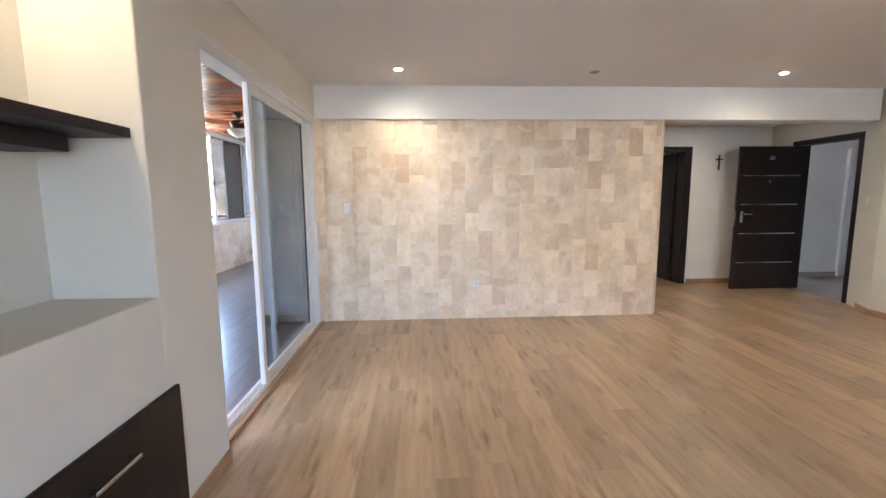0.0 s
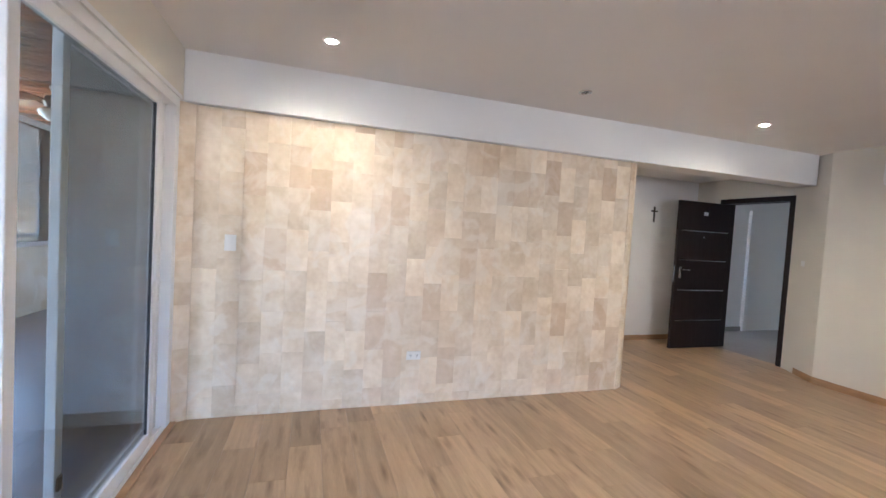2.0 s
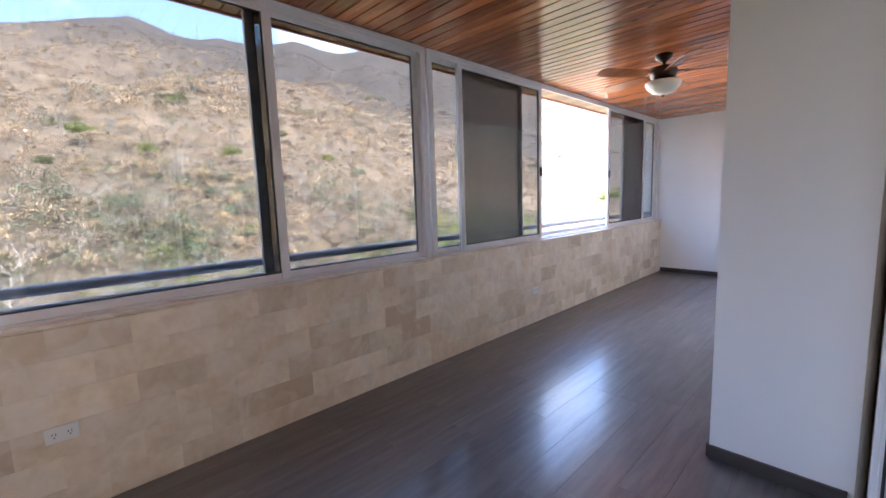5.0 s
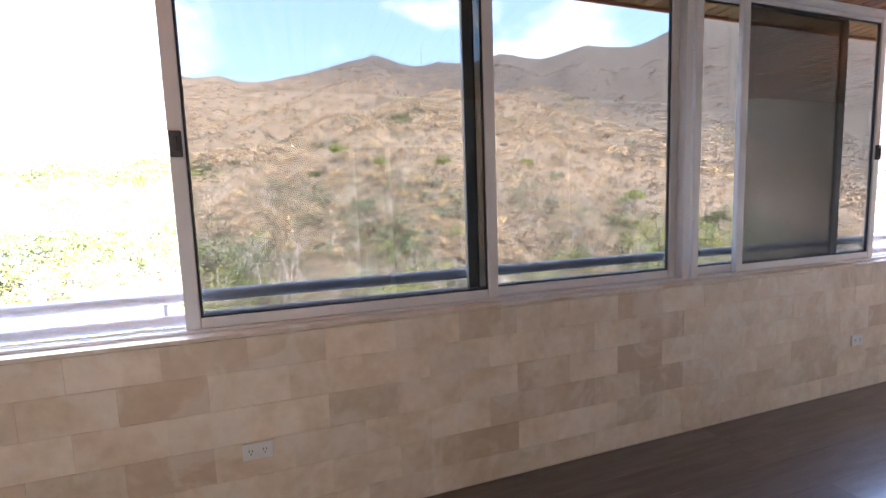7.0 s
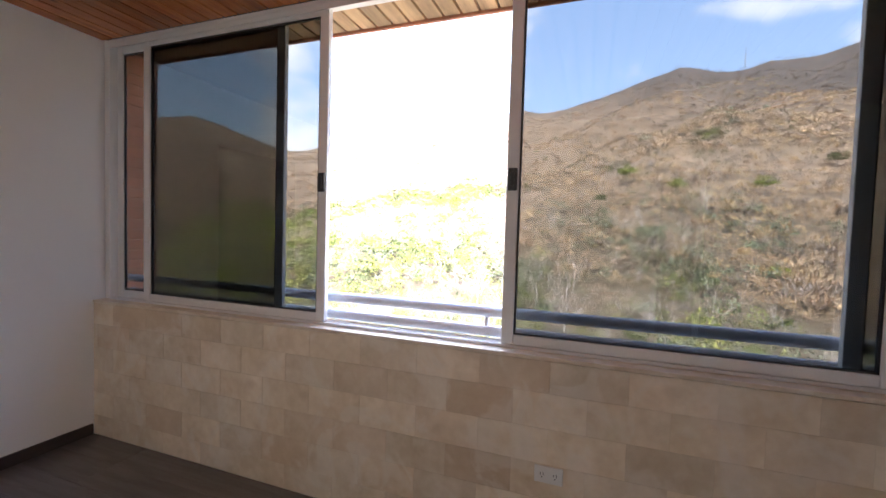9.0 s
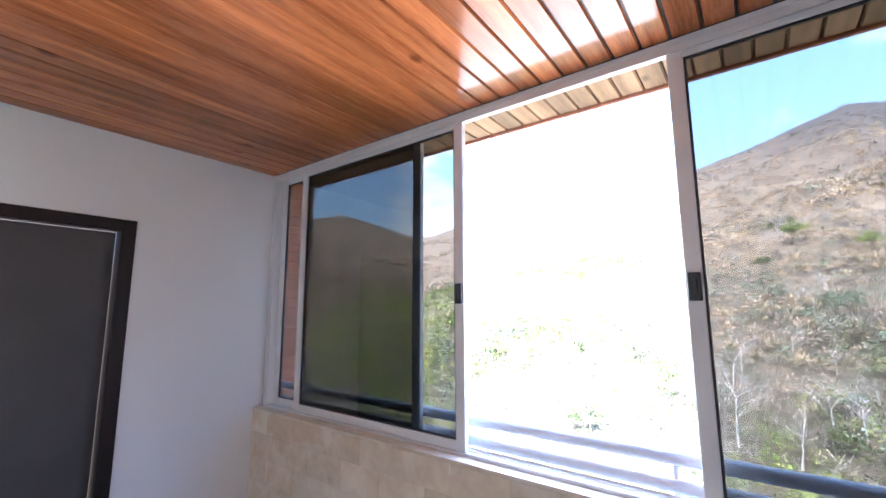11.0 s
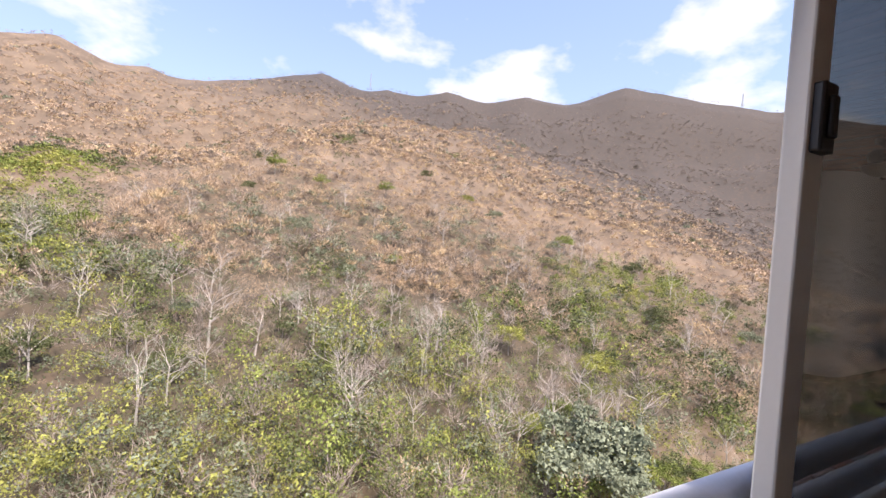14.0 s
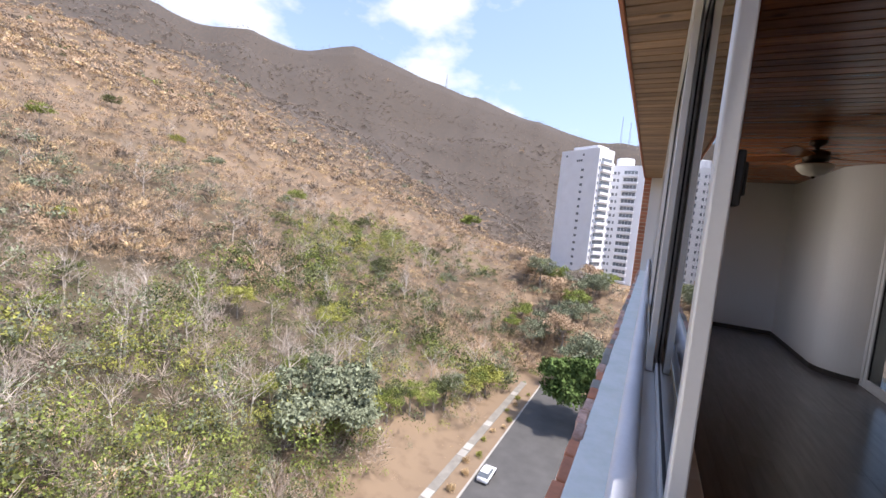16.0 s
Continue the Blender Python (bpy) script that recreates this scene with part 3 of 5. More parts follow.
bm = box(5.93, 6.14, 5.22, 5.29, 0, 2.12, 0.004)
add_box(bm, 5.93, 6.14, 6.13, 6.20, 0, 2.12, 0.004)
add_box(bm, 5.93, 6.14, 5.29, 6.13, 2.055, 2.12, 0.004)
frame_dark("door_frame_entrance", "dark wenge entrance door frame", bm)
ent = thing("door_3", 6.0, 6.11, 0, "open dark wenge entrance door with four thin steel strips", "door", kind="structure")
E0 = (6.0, 6.11, 0)


def at(bm, o):
    bmesh.ops.translate(bm, verts=bm.verts[:], vec=-Vector(o))
    return bm


leaf = part("leaf", at(box(5.075, 5.985, 6.085, 6.125, 0.012, 2.045, 0.004), E0), DARKWOOD, ent)
for z in (1.64, 1.235, 0.82, 0.40):
    part("strip", at(box(5.13, 5.975, 6.0805, 6.0855, z - 0.006, z + 0.006), E0), CHROME, ent, "thin brushed steel strip")
part("plate", at(box(5.135, 5.175, 6.076, 6.0855, 0.98, 1.14, 0.006), E0), CHROME, ent, "steel lock plate")
bm = lathe([(0.010, 0.0), (0.010, -0.045)], 12, (5.155, 6.078, 1.10), "y")
add_box(bm, 5.15, 5.27, 6.026, 6.044, 1.092, 1.110, 0.006)
part("door_handle", at(bm, E0), CHROME, ent, "steel lever handle")
part("keyhole", at(lathe([(0.012, 0.0), (0.012, -0.010)], 12, (5.155, 6.077, 1.01), "y"), E0), CHROME, ent)
part("edge_lock", at(box(5.068, 5.0765, 6.093, 6.117, 0.93, 1.15, 0.002), E0), CHROME, ent, "steel lock edge")
part("peephole", at(lathe([(0.012, 0.0), (0.012, -0.006)], 12, (5.53, 6.0855, 1.56), "y"), E0), CHROME, ent)
part("number_plate", at(box(5.50, 5.58, 6.0785, 6.0855, 1.86, 1.91, 0.004), E0), CHROME, ent, "small steel number plate")

bm = box(4.60, 4.70, 6.57, 6.79, 0, 2.10, 0.004)
add_box(bm, 3.58, 3.68, 6.57, 6.79, 0, 2.10, 0.004)
add_box(bm, 3.68, 4.60, 6.57, 6.79, 2.03, 2.10, 0.004)
frame_dark("door_frame_hall", "dark wenge hall door frame", bm)
hd = thing("door_4", 4.6, 6.7, 0, "dark wenge hall door standing ajar", "door", kind="structure")
part("leaf", at(box(4.555, 4.595, 6.80, 7.38, 0.012, 2.02, 0.004), (4.6, 6.7, 0)), DARKWOOD, hd)

bm = box(-2.40, -2.33, YS - 0.13, YS + 0.012, 0, 2.10, 0.004)
add_box(bm, -1.50, -1.43, YS - 0.13, YS + 0.012, 0, 2.10, 0.004)
add_box(bm, -2.33, -1.50, YS - 0.13, YS + 0.012, 2.035, 2.10, 0.004)
frame_dark("door_frame_balcony", "dark brown door frame in the balcony end wall", bm)
bd = thing("door_5", -2.3, YS - 0.09, 0, "closed dark grey-brown door in the balcony end wall", "door", kind="structure")
SLATE = material("dark_door_paint", (0.07, 0.068, 0.07), 0.45, vary=0.15, scale=3, bump=0.05)
part("leaf", at(box(-2.325, -1.505, YS - 0.11, YS - 0.07, 0.012, 2.03, 0.004), (-2.3, YS - 0.09, 0)), SLATE, bd)
bm = lathe([(0.010, 0.0), (0.010, 0.05)], 12, (-1.56, YS - 0.07, 1.0), "y")
add_box(bm, -1.68, -1.55, YS - 0.03, YS - 0.012, 0.992, 1.008, 0.005)
part("door_handle", at(bm, (-2.3, YS - 0.09, 0)), CHROME, bd, "steel lever handle")

# corridor door jamb beyond the entrance
structure("corridor_door_frame", box(7.60, 7.72, 6.93, 6.985, 0, 2.1, 0.004), WHITE, "white painted door frame in the corridor", "door frame")
structure("corridor_baseboard", box(6.15, 7.60, 6.965, 6.98, -0.008, 0.07), CONCRETE, "grey tile skirting in the corridor", "baseboard")


# ---- things of the living room ----
def downlight(x, y, z, on=True, glow=(1.0, 0.70, 0.40), watts=1.1):
    d = thing("downlight", x, y, z, "small round recessed ceiling spotlight, lit" if on else "small round recessed ceiling spotlight, unlit", "ceiling light", "recessed spotlights")
    part("trim_ring", lathe([(0.030, 0.004), (0.034, -0.004), (0.046, -0.004), (0.050, 0.0), (0.050, 0.004)], 28), CHROME if not on else CEILING, d, "thin ring", smooth=True)
    part("lamp_face", lathe([(0.001, 0.0), (0.030, 0.0), (0.030, 0.003)], 24), LAMP if on else GASKET, d, "glowing halogen lamp" if on else "dark lamp face")
    if on:
        s = new("spot", bpy.data.lights.new("spot", "SPOT"))
        s.data.energy, s.data.color, s.data.spot_size, s.data.spot_blend, s.data.shadow_soft_size = watts, glow, radians(150), 0.9, 0.03
        s.location = (x, y, z - 0.012)
    return d


LAMP = emitter("lamp_glow", (1.0, 0.86, 0.62), 20.0)
for x, y in ((0.41, 4.36), (4.10, 4.38), (2.43, 2.62), (4.28, 2.62)):
    downlight(x, y, CEIL)
downlight(2.25, 4.40, CEIL, on=False)
downlight(-0.60, 1.61, CEIL, glow=(1.0, 0.58, 0.20), watts=0.8)
downlight(4.35, 5.95, 2.40)
structure("niche_lintel", box(-0.80, NX, NY0, NY1, CEIL + 0.004, CEIL + 0.1), PLASTER, "plaster over the niche", "wall")

shelf = thing("niche_shelf", -0.70, 1.6, 1.585, "dark wenge floating shelf across the niche", "shelf")
part("board", at(box(-0.797, -0.455, NY0 + 0.002, NY1 - 0.002, 1.585, 1.622, 0.003), (-0.70, 1.6, 1.585)), DARKWOOD, shelf)
part("bracket", at(box(-0.797, -0.60, NY0 + 0.1, NY1 - 0.10, 1.525, 1.585, 0.003), (-0.70, 1.6, 1.585)), DARKWOOD, shelf, "dark cleat under the board")
cab = thing("niche_cabinet", NX, 1.6, 0.0, "low dark wenge cabinet front under the niche", "cabinet")
C0 = (NX, 1.6, 0.0)
for a, b in ((0.475, 1.27), (1.28, 2.076)):
    d = part("door", at(box(NX, NX + 0.018, a, b, 0.075, 0.61, 0.003), C0), DARKWOOD, cab, "dark wenge door panel")
    bm = at(box(NX + 0.042, NX + 0.054, (a + b) / 2 - 0.10, (a + b) / 2 + 0.10, 0.487, 0.501, 0.004), C0)
    for yy in ((a + b) / 2 - 0.085, (a + b) / 2 + 0.085):
        bm2 = at(box(NX + 0.016, NX + 0.044, yy - 0.006, yy + 0.006, 0.488, 0.500), C0)
        me = bpy.data.meshes.new("tmp")
        bm2.to_mesh(me), bm2.free()
        bm.from_mesh(me)
        bpy.data.meshes.remove(me)
    part("handle", bm, CHROME, d, "brushed steel bar handle")

ac = thing("air_conditioner", 5.67, 3.6, 2.09, "wide wall-mounted air conditioner, grey front in a white frame", "air conditioner")
A0 = (5.67, 3.6, 2.09)
ACGREY = material("ac_grille", (0.20, 0.20, 0.20), 0.5, vary=0.1, scale=5, bump=0.05)
prof = [(5.665, 2.40), (5.50, 2.40), (5.455, 2.375), (5.440, 2.16), (5.47, 2.10), (5.665, 2.09)]
bm = bmesh.new()
ends = [[bm.verts.new((x, y, z)) for x, z in prof] for y in (3.02, 4.20)]
for e in ends:
    bm.faces.new(e)
for i in range(len(prof)):
    j = (i + 1) % len(prof)
    bm.faces.new((ends[0][i], ends[0][j], ends[1][j], ends[1][i]))
bmesh.ops.bevel(bm, geom=bm.edges[:], offset=0.008, segments=2, affect="EDGES")
part("casing", at(bm, A0), PVC, ac, "white plastic casing")
bm = bmesh.new()
for y0, y1, z0, z1 in ((3.06, 4.16, 2.165, 2.345),):
    vs = [bm.verts.new(c) for c in ((5.4405, y0, z0), (5.4405, y1, z0), (5.4515, y1, z1), (5.4515, y0, z1), (5.434, y0, z0), (5.434, y1, z0), (5.445, y1, z1), (5.445, y0, z1))]
    for f in ((0, 1, 2, 3), (4, 5, 6, 7), (0, 1, 5, 4), (1, 2, 6, 5), (2, 3, 7, 6), (3, 0, 4, 7)):
        bm.faces.new([vs[i] for i in f])
part("front_panel", at(bm, A0), ACGREY, ac, "grey front panel")
part("flap", at(box(5.432, 5.448, 3.05, 4.17, 2.118, 2.150, 0.004), A0), PVC, ac, "white air flap")
part("badge", at(box(5.436, 5.448, 3.585, 3.635, 2.326, 2.342, 0.002), A0), CHROME, ac, "small bright badge")


def plate(name, pos, face, w, h, label, sockets=0, rockers=0):
    """A wall plate; face is the outward direction."""
    t = thing(name, *pos, label, "socket" if sockets else "switch")
    n = Vector(face)
    side = Vector((-n.y, n.x, 0))

    def slab(u0, u1, v0, v1, d0, d1, bev=0.002):
        bm = box(u0, u1, v0, v1, d0, d1, bev)
        m = Matrix((side, (0, 0, 1), n)).transposed().to_4x4()
        bmesh.ops.transform(bm, matrix=m, verts=bm.verts[:])
        return bm

    part("cover", slab(-w / 2, w / 2, -h / 2, h / 2, 0, 0.009, 0.003), PVC, t, "white plastic cover")
    for i in range(rockers):
        c = (i - (rockers - 1) / 2) * w * 0.42
        part("rocker", slab(c - w * 0.19, c + w * 0.19, -h * 0.3, h * 0.3, 0.0085, 0.013), PVC, t)
    for i in range(sockets):
        c = (i - (sockets - 1) / 2) * w * 0.46
        for k in (-0.006, 0.006):
            part("slot", slab(c + k - 0.0013, c + k + 0.0013, -0.002, 0.009, 0.0085, 0.0098, 0), BLACK, t)
        part("slot", slab(c - 0.0025, c + 0.0025, -0.013, -0.008, 0.0085, 0.0098, 0), BLACK, t)
    return t


plate("light_switch", (-0.195, 4.9445, 1.255), (0, -1, 0), 0.075, 0.115, "white plastic light switch on the stone wall", rockers=1)
plate("power_outlet", (1.18, 4.9445, 0.402), (0, -1, 0), 0.118, 0.07, "white double power outlet on the stone wall", sockets=2)
plate("power_outlet", (5.67, 3.29, 0.41), (-1, 0, 0), 0.118, 0.075, "white double power outlet on the plastered wall", sockets=2)
plate("light_switch", (4.87, 2.40, 1.27), (-1, 0, 0), 0.08, 0.118, "white plastic light switch on the projecting wall", rockers=1)
plate("doorbell_switch", (5.83, 5.02, 1.30), (-0.88, 0.47, 0), 0.07, 0.07, "small white switch beside the entrance", rockers=1)
plate("power_outlet", (-3.192, 2.585, 0.395), (1, 0, 0), 0.118, 0.072, "white double power outlet in the low travertine wall", sockets=2)
plate("power_outlet", (-3.192, 6.42, 0.36), (1, 0, 0), 0.118, 0.072, "white double power outlet in the low travertine wall", sockets=2)

cross = thing("wall_cross", 5.14, 6.60, 1.88, "small dark metal cross hung on the white wall", "cross")
bm = box(-0.011, 0.011, -0.016, -0.002, -0.13, 0.10, 0.003)
add_box(bm, -0.060, 0.060, -0.015, -0.003, 0.020, 0.042, 0.003)
part("cross_body", bm, DARKWOOD, cross)

# ceiling fan
fan = thing("ceiling_fan", -2.05, 6.75, BCEIL, "brown ceiling fan with a frosted glass bowl light", "ceiling fan")
BRONZE = material("dark_bronze", (0.06, 0.035, 0.02), 0.4, metal=0.6, vary=0.2)
FROST = material("frosted_glass", (0.80, 0.74, 0.62), 0.5, vary=0.05, bump=0.02)
part("canopy", lathe([(0.07, 0.0), (0.07, -0.03), (0.03, -0.06), (0.018, -0.065), (0.018, -0.10)], 24), BRONZE, fan, smooth=True)
part("motor_housing", lathe([(0.03, -0.09), (0.10, -0.11), (0.115, -0.15), (0.10, -0.20), (0.06, -0.22)], 28), BRONZE, fan, smooth=True)
part("light_bowl", lathe([(0.145, -0.235), (0.15, -0.245), (0.135, -0.285), (0.09, -0.325), (0.03, -0.345), (0.004, -0.347)], 28), FROST, fan, "frosted cream glass bowl", smooth=True)
part("finial", lathe([(0.016, -0.345), (0.018, -0.355), (0.006, -0.368)], 14), BRONZE, fan, smooth=True)
part("fitter", lathe([(0.06, -0.215), (0.13, -0.228), (0.146, -0.238)], 28), BRONZE, fan, smooth=True)
for k in range(5):
    a = math.radians(20 + 72 * k)
    bm = bmesh.new()
    pts = [(0.16, -0.05), (0.30, -0.065), (0.58, -0.07), (0.62, -0.05), (0.63, 0.0), (0.62, 0.05), (0.58, 0.07), (0.30, 0.065), (0.16, 0.05)]
    lo = [bm.verts.new((x, y, -0.168 + y * 0.2)) for x, y in pts]
    hi = [bm.verts.new((x, y, -0.160 + y * 0.2)) for x, y in pts]
    bm.faces.new(lo), bm.faces.new(hi)
    for i in range(len(pts)):
        j = (i + 1) % len(pts)
        bm.faces.new((lo[i], lo[j], hi[j], hi[i]))
    bmesh.ops.rotate(bm, verts=bm.verts[:], cent=(0, 0, 0), matrix=Matrix.Rotation(a, 3, "Z"))
    bl = part("blade", bm, VARNISH, fan, "brown wooden blade")
    bm = box(0.09, 0.20, -0.015, 0.015, -0.158, -0.150, 0.002)
    bmesh.ops.rotate(bm, verts=bm.verts[:], cent=(0, 0, 0), matrix=Matrix.Rotation(a, 3, "Z"))
    part("blade_arm", bm, BRONZE, bl)

# ---- railing, parapet and piers outside the windows ----
RAILPAINT = material("rail_paint", (0.82, 0.82, 0.86), 0.35, vary=0.08, scale=4, bump=0.05, metal=0.0)
rail = thing("railing", -3.376, 5.0, 0.82, "two thick white-grey painted pipe rails outside the windows", "railing")
R0 = (-3.376, 5.0, 0.82)
for z in (1.032, 0.937):
    part("pipe", at(lathe([(0.027, YS - 0.2), (0.027, YN)], 18, (-3.376, 0, z), "y"), R0), RAILPAINT, rail, smooth=True)
for k in range(8):
    y = -0.55 + 1.40 * k
    part("post", at(lathe([(0.011, 0.80), (0.011, 1.01)], 10, (-3.376, y if y > YS - 0.15 else YS - 0.15, 0), "z"), R0), RAILPAINT, rail, smooth=True)
bm = box(-3.515, -3.345, YS - 1.2, YN + 0.02, 0.80, 0.825, 0.006)
structure("parapet_cap", bm, CYAN, "parapet top with worn pale cyan paint", "parapet")
structure("parapet_mortar", box(-3.540, -3.515, YS - 1.2, YN + 0.02, 0.78, 0.812), GROUT, "mortar bed under the edge bricks", "parapet")
structure("wall_outer_north", box(-3.52, -3.36, YN + 0.02, YN + 0.2, -3, 2.62), WHITE, "white painted outer wall end", "wall")


# ---- the valley outside ----
EYE_X, EYE_Y, EYE_Z, STREET = -3.4, 1.5, 1.46, -36.0
# summits of the skyline: bearing west of north, rise in degrees, fall per degree of bearing
SUMMITS = [(141, 13.0, 0.30), (107, 17.3, 0.33), (99.5, 16.6, 0.25), (80.5, 20.0, 0.26), (72, 19.1, 0.22), (64, 19.7, 0.20), (53, 19.5, 0.20), (40.5, 20.2, 0.28), (24, 15.9, 0.40), (15.5, 13.3, 0.45), (5, 11.2, 0.20), (170, 11.0, 0.1), (345, 9.0, 0.1)]


def terrain(x, y):
    """Height of the ground: street level, a scrubby spur, and the ridge behind it."""
    dx, dy = x - EYE_X, y - EYE_Y
    r = np.hypot(dx, dy) + 1e-6
    az = np.degrees(np.arctan2(-dx, dy)) % 360.0
    k = 3.0
    e2 = sum(np.exp(k * (h - f * np.abs((az - a + 180) % 360 - 180))) for a, h, f in SUMMITS)
    e2 = np.maximum(np.log(e2) / k, 4.0)
    u = az - 73.0
    e1 = np.where(u < 0, 15.3 - 0.0052 * u * u, 15.3 - 0.30 * u - 0.0095 * u * u)
    e1 = np.clip(e1, -3.0, 15.3)
    west = -x - 30.0
    near = STREET + 0.45 * (np.sqrt(west * west + 1.0) + west) / 2
    head = np.clip((y - 96.0) / 52.0, 0, 1)
    near = near + 17.0 * head * head * (3 - 2 * head) * np.clip(1 - west / 60.0, 0, 1)
    t1 = np.tan(np.radians(e1))
    den = np.maximum(0.45 * np.sin(np.radians(np.clip(az, 0, 180))) - t1, 0.085)
    r1 = np.clip(48.8 / den, 96.0, 420.0)
    z1 = EYE_Z + r1 * t1
    r2 = 640.0
    z2 = EYE_Z + r2 * np.tan(np.radians(e2))
    t = np.clip((r - r1) / (r2 - r1), 0, 1)
    far = z1 + (z2 - z1) * t ** 1.15 - 14 * np.clip(t * 6, 0, 1) * (1 - t)
    over = np.clip((r - r2) / 900.0, 0, 1)
    far = far * (1 - over) + STREET * over
    w = 1 / (1 + np.exp(-(r - r1) / 6.0))
    z = near * (1 - w) + far * w
    hill = np.clip((-x - 38) / 35.0, 0, 1) * np.clip(1 - over, 0, 1)
    back = np.clip((az - 185) / 20.0, 0, 1) * np.clip((352 - az) / 8.0, 0, 1)
    z = z * (1 - back) + STREET * back
    g = np.sin(x * 0.043 + 1.3 * np.sin(y * 0.021)) * np.sin(y * 0.051 + 1.1 * np.sin(x * 0.017))
    g2 = np.sin(x * 0.17 + 2.0 * np.sin(y * 0.11)) * np.sin(y * 0.19 + 1.7 * np.sin(x * 0.09))
    amp = np.clip(r / 90.0, 0.3, 4.5)
    gully = np.abs(np.sin(x * 0.021 + 1.6 * np.sin(y * 0.009) + 0.4)) + 0.6 * np.abs(np.sin(y * 0.033 + 1.9 * np.sin(x * 0.013)))
    z = z + hill * (1 - back) * (gully - 1.0) * 14.0 * np.clip(t * 5, 0, 1) * (1 - t ** 3)
    return z - 0.06 + hill * (1 - back) * (amp * g * 1.3 + 0.35 * amp * g2) * (1 - 0.75 * t ** 3)


def sheet(name, co, quads, mat):
    me = bpy.data.meshes.new(name)
    me.vertices.add(len(co)), me.loops.add(quads.size), me.polygons.add(len(quads))
    me.vertices.foreach_set("co", np.ascontiguousarray(co, dtype=np.float32).ravel())
    me.loops.foreach_set("vertex_index", np.ascontiguousarray(quads, dtype=np.int32).ravel())
    n = quads.shape[1]
    me.polygons.foreach_set("loop_start", np.arange(0, quads.size, n, dtype=np.int32))
    me.polygons.foreach_set("loop_total", np.full(len(quads), n, dtype=np.int32))
    me.update(calc_edges=True)
    me.materials.append(mat)
    return new(name, me)


def ground_material():
    """Bare dirt by the street, darker ground on the wooded foot, tawny soil above it, far ridge greyed to put haze into
    the colour.
    """
    m = material("hill_ground", (0.13, 0.093, 0.061), 0.95, vary=0.25, scale=0.06, bump=0.5, fine=1.1, tint=(0.20, 0.143, 0.094))
    n, l = m.node_tree.nodes, m.node_tree.links
    p = n["Principled BSDF"]
    col = p.inputs["Base Color"].links[0].from_socket
    geo = [a for a in n if a.bl_idname == "ShaderNodeNewGeometry"][0]
    sep, ln, nz = n.new("ShaderNodeSeparateXYZ"), n.new("ShaderNodeVectorMath"), n.new("ShaderNodeTexNoise")
    ln.operation = "LENGTH"
    l.new(geo.outputs["Position"], sep.inputs[0]), l.new(geo.outputs["Position"], ln.inputs[0])
    nz.inputs["Scale"].default_value, nz.inputs["Detail"].default_value = 0.05, 4.0
    l.new(geo.outputs["Position"], nz.inputs["Vector"])

    def blend(col, src, a, b, rgb, wobble):
        add, mr, mx = n.new("ShaderNodeMath"), n.new("ShaderNodeMapRange"), n.new("ShaderNodeMix")
        add.operation = "MULTIPLY_ADD"
        add.inputs[1].default_value = wobble
        l.new(nz.outputs["Fac"], add.inputs[0]), l.new(src, add.inputs[2])
        mr.inputs["From Min"].default_value, mr.inputs["From Max"].default_value = a, b
        l.new(add.outputs[0], mr.inputs["Value"])
        mx.data_type = "RGBA"
        mx.inputs["B"].default_value = (*rgb, 1)
        l.new(mr.outputs[0], mx.inputs["Factor"]), l.new(col, mx.inputs["A"])
        return mx.outputs["Result"]

    foot = blend(col, ln.outputs["Value"], 195.0, 120.0, (0.085, 0.066, 0.042), 40.0)
    foot = blend(foot, sep.outputs[0], -44.0, -36.0, (0.205, 0.145, 0.094), 8.0)
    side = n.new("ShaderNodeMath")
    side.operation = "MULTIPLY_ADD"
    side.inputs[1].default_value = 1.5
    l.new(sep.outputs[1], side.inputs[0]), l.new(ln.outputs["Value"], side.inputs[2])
    # greys the ground with distance: aerial haze held in the base colour
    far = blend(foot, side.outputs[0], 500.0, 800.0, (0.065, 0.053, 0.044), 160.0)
    pat = n.new("ShaderNodeTexNoise")
    pat.inputs["Scale"].default_value, pat.inputs["Detail"].default_value = 0.42, 6.0
    l.new(geo.outputs["Position"], pat.inputs["Vector"])
    far = blend(far, pat.outputs["Fac"], 0.50, 0.85, (0.13, 0.088, 0.056), 0.0)
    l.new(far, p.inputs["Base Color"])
    return m


N_AZ, N_R = 540, 120
aa = np.radians(np.linspace(0, 360, N_AZ, endpoint=False))
rr = np.concatenate([[0.0], np.geomspace(6.0, 4200.0, N_R)])
A, R = np.meshgrid(aa, rr)
gx, gy = EYE_X - R * np.sin(A), EYE_Y + R * np.cos(A)
co = np.stack([gx, gy, terrain(gx, gy)], -1).reshape(-1, 3)
co[:N_AZ, 2] = STREET
i, j = np.meshgrid(np.arange(N_R), np.arange(N_AZ), indexing="ij")
jn = (j + 1) % N_AZ
quads = np.stack([i * N_AZ + j, i * N_AZ + jn, (i + 1) * N_AZ + jn, (i + 1) * N_AZ + j], -1).reshape(-1, 4)
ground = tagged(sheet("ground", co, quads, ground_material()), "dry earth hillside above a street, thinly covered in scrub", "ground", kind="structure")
ground.data.polygons.foreach_set("use_smooth", [True] * len(ground.data.polygons))

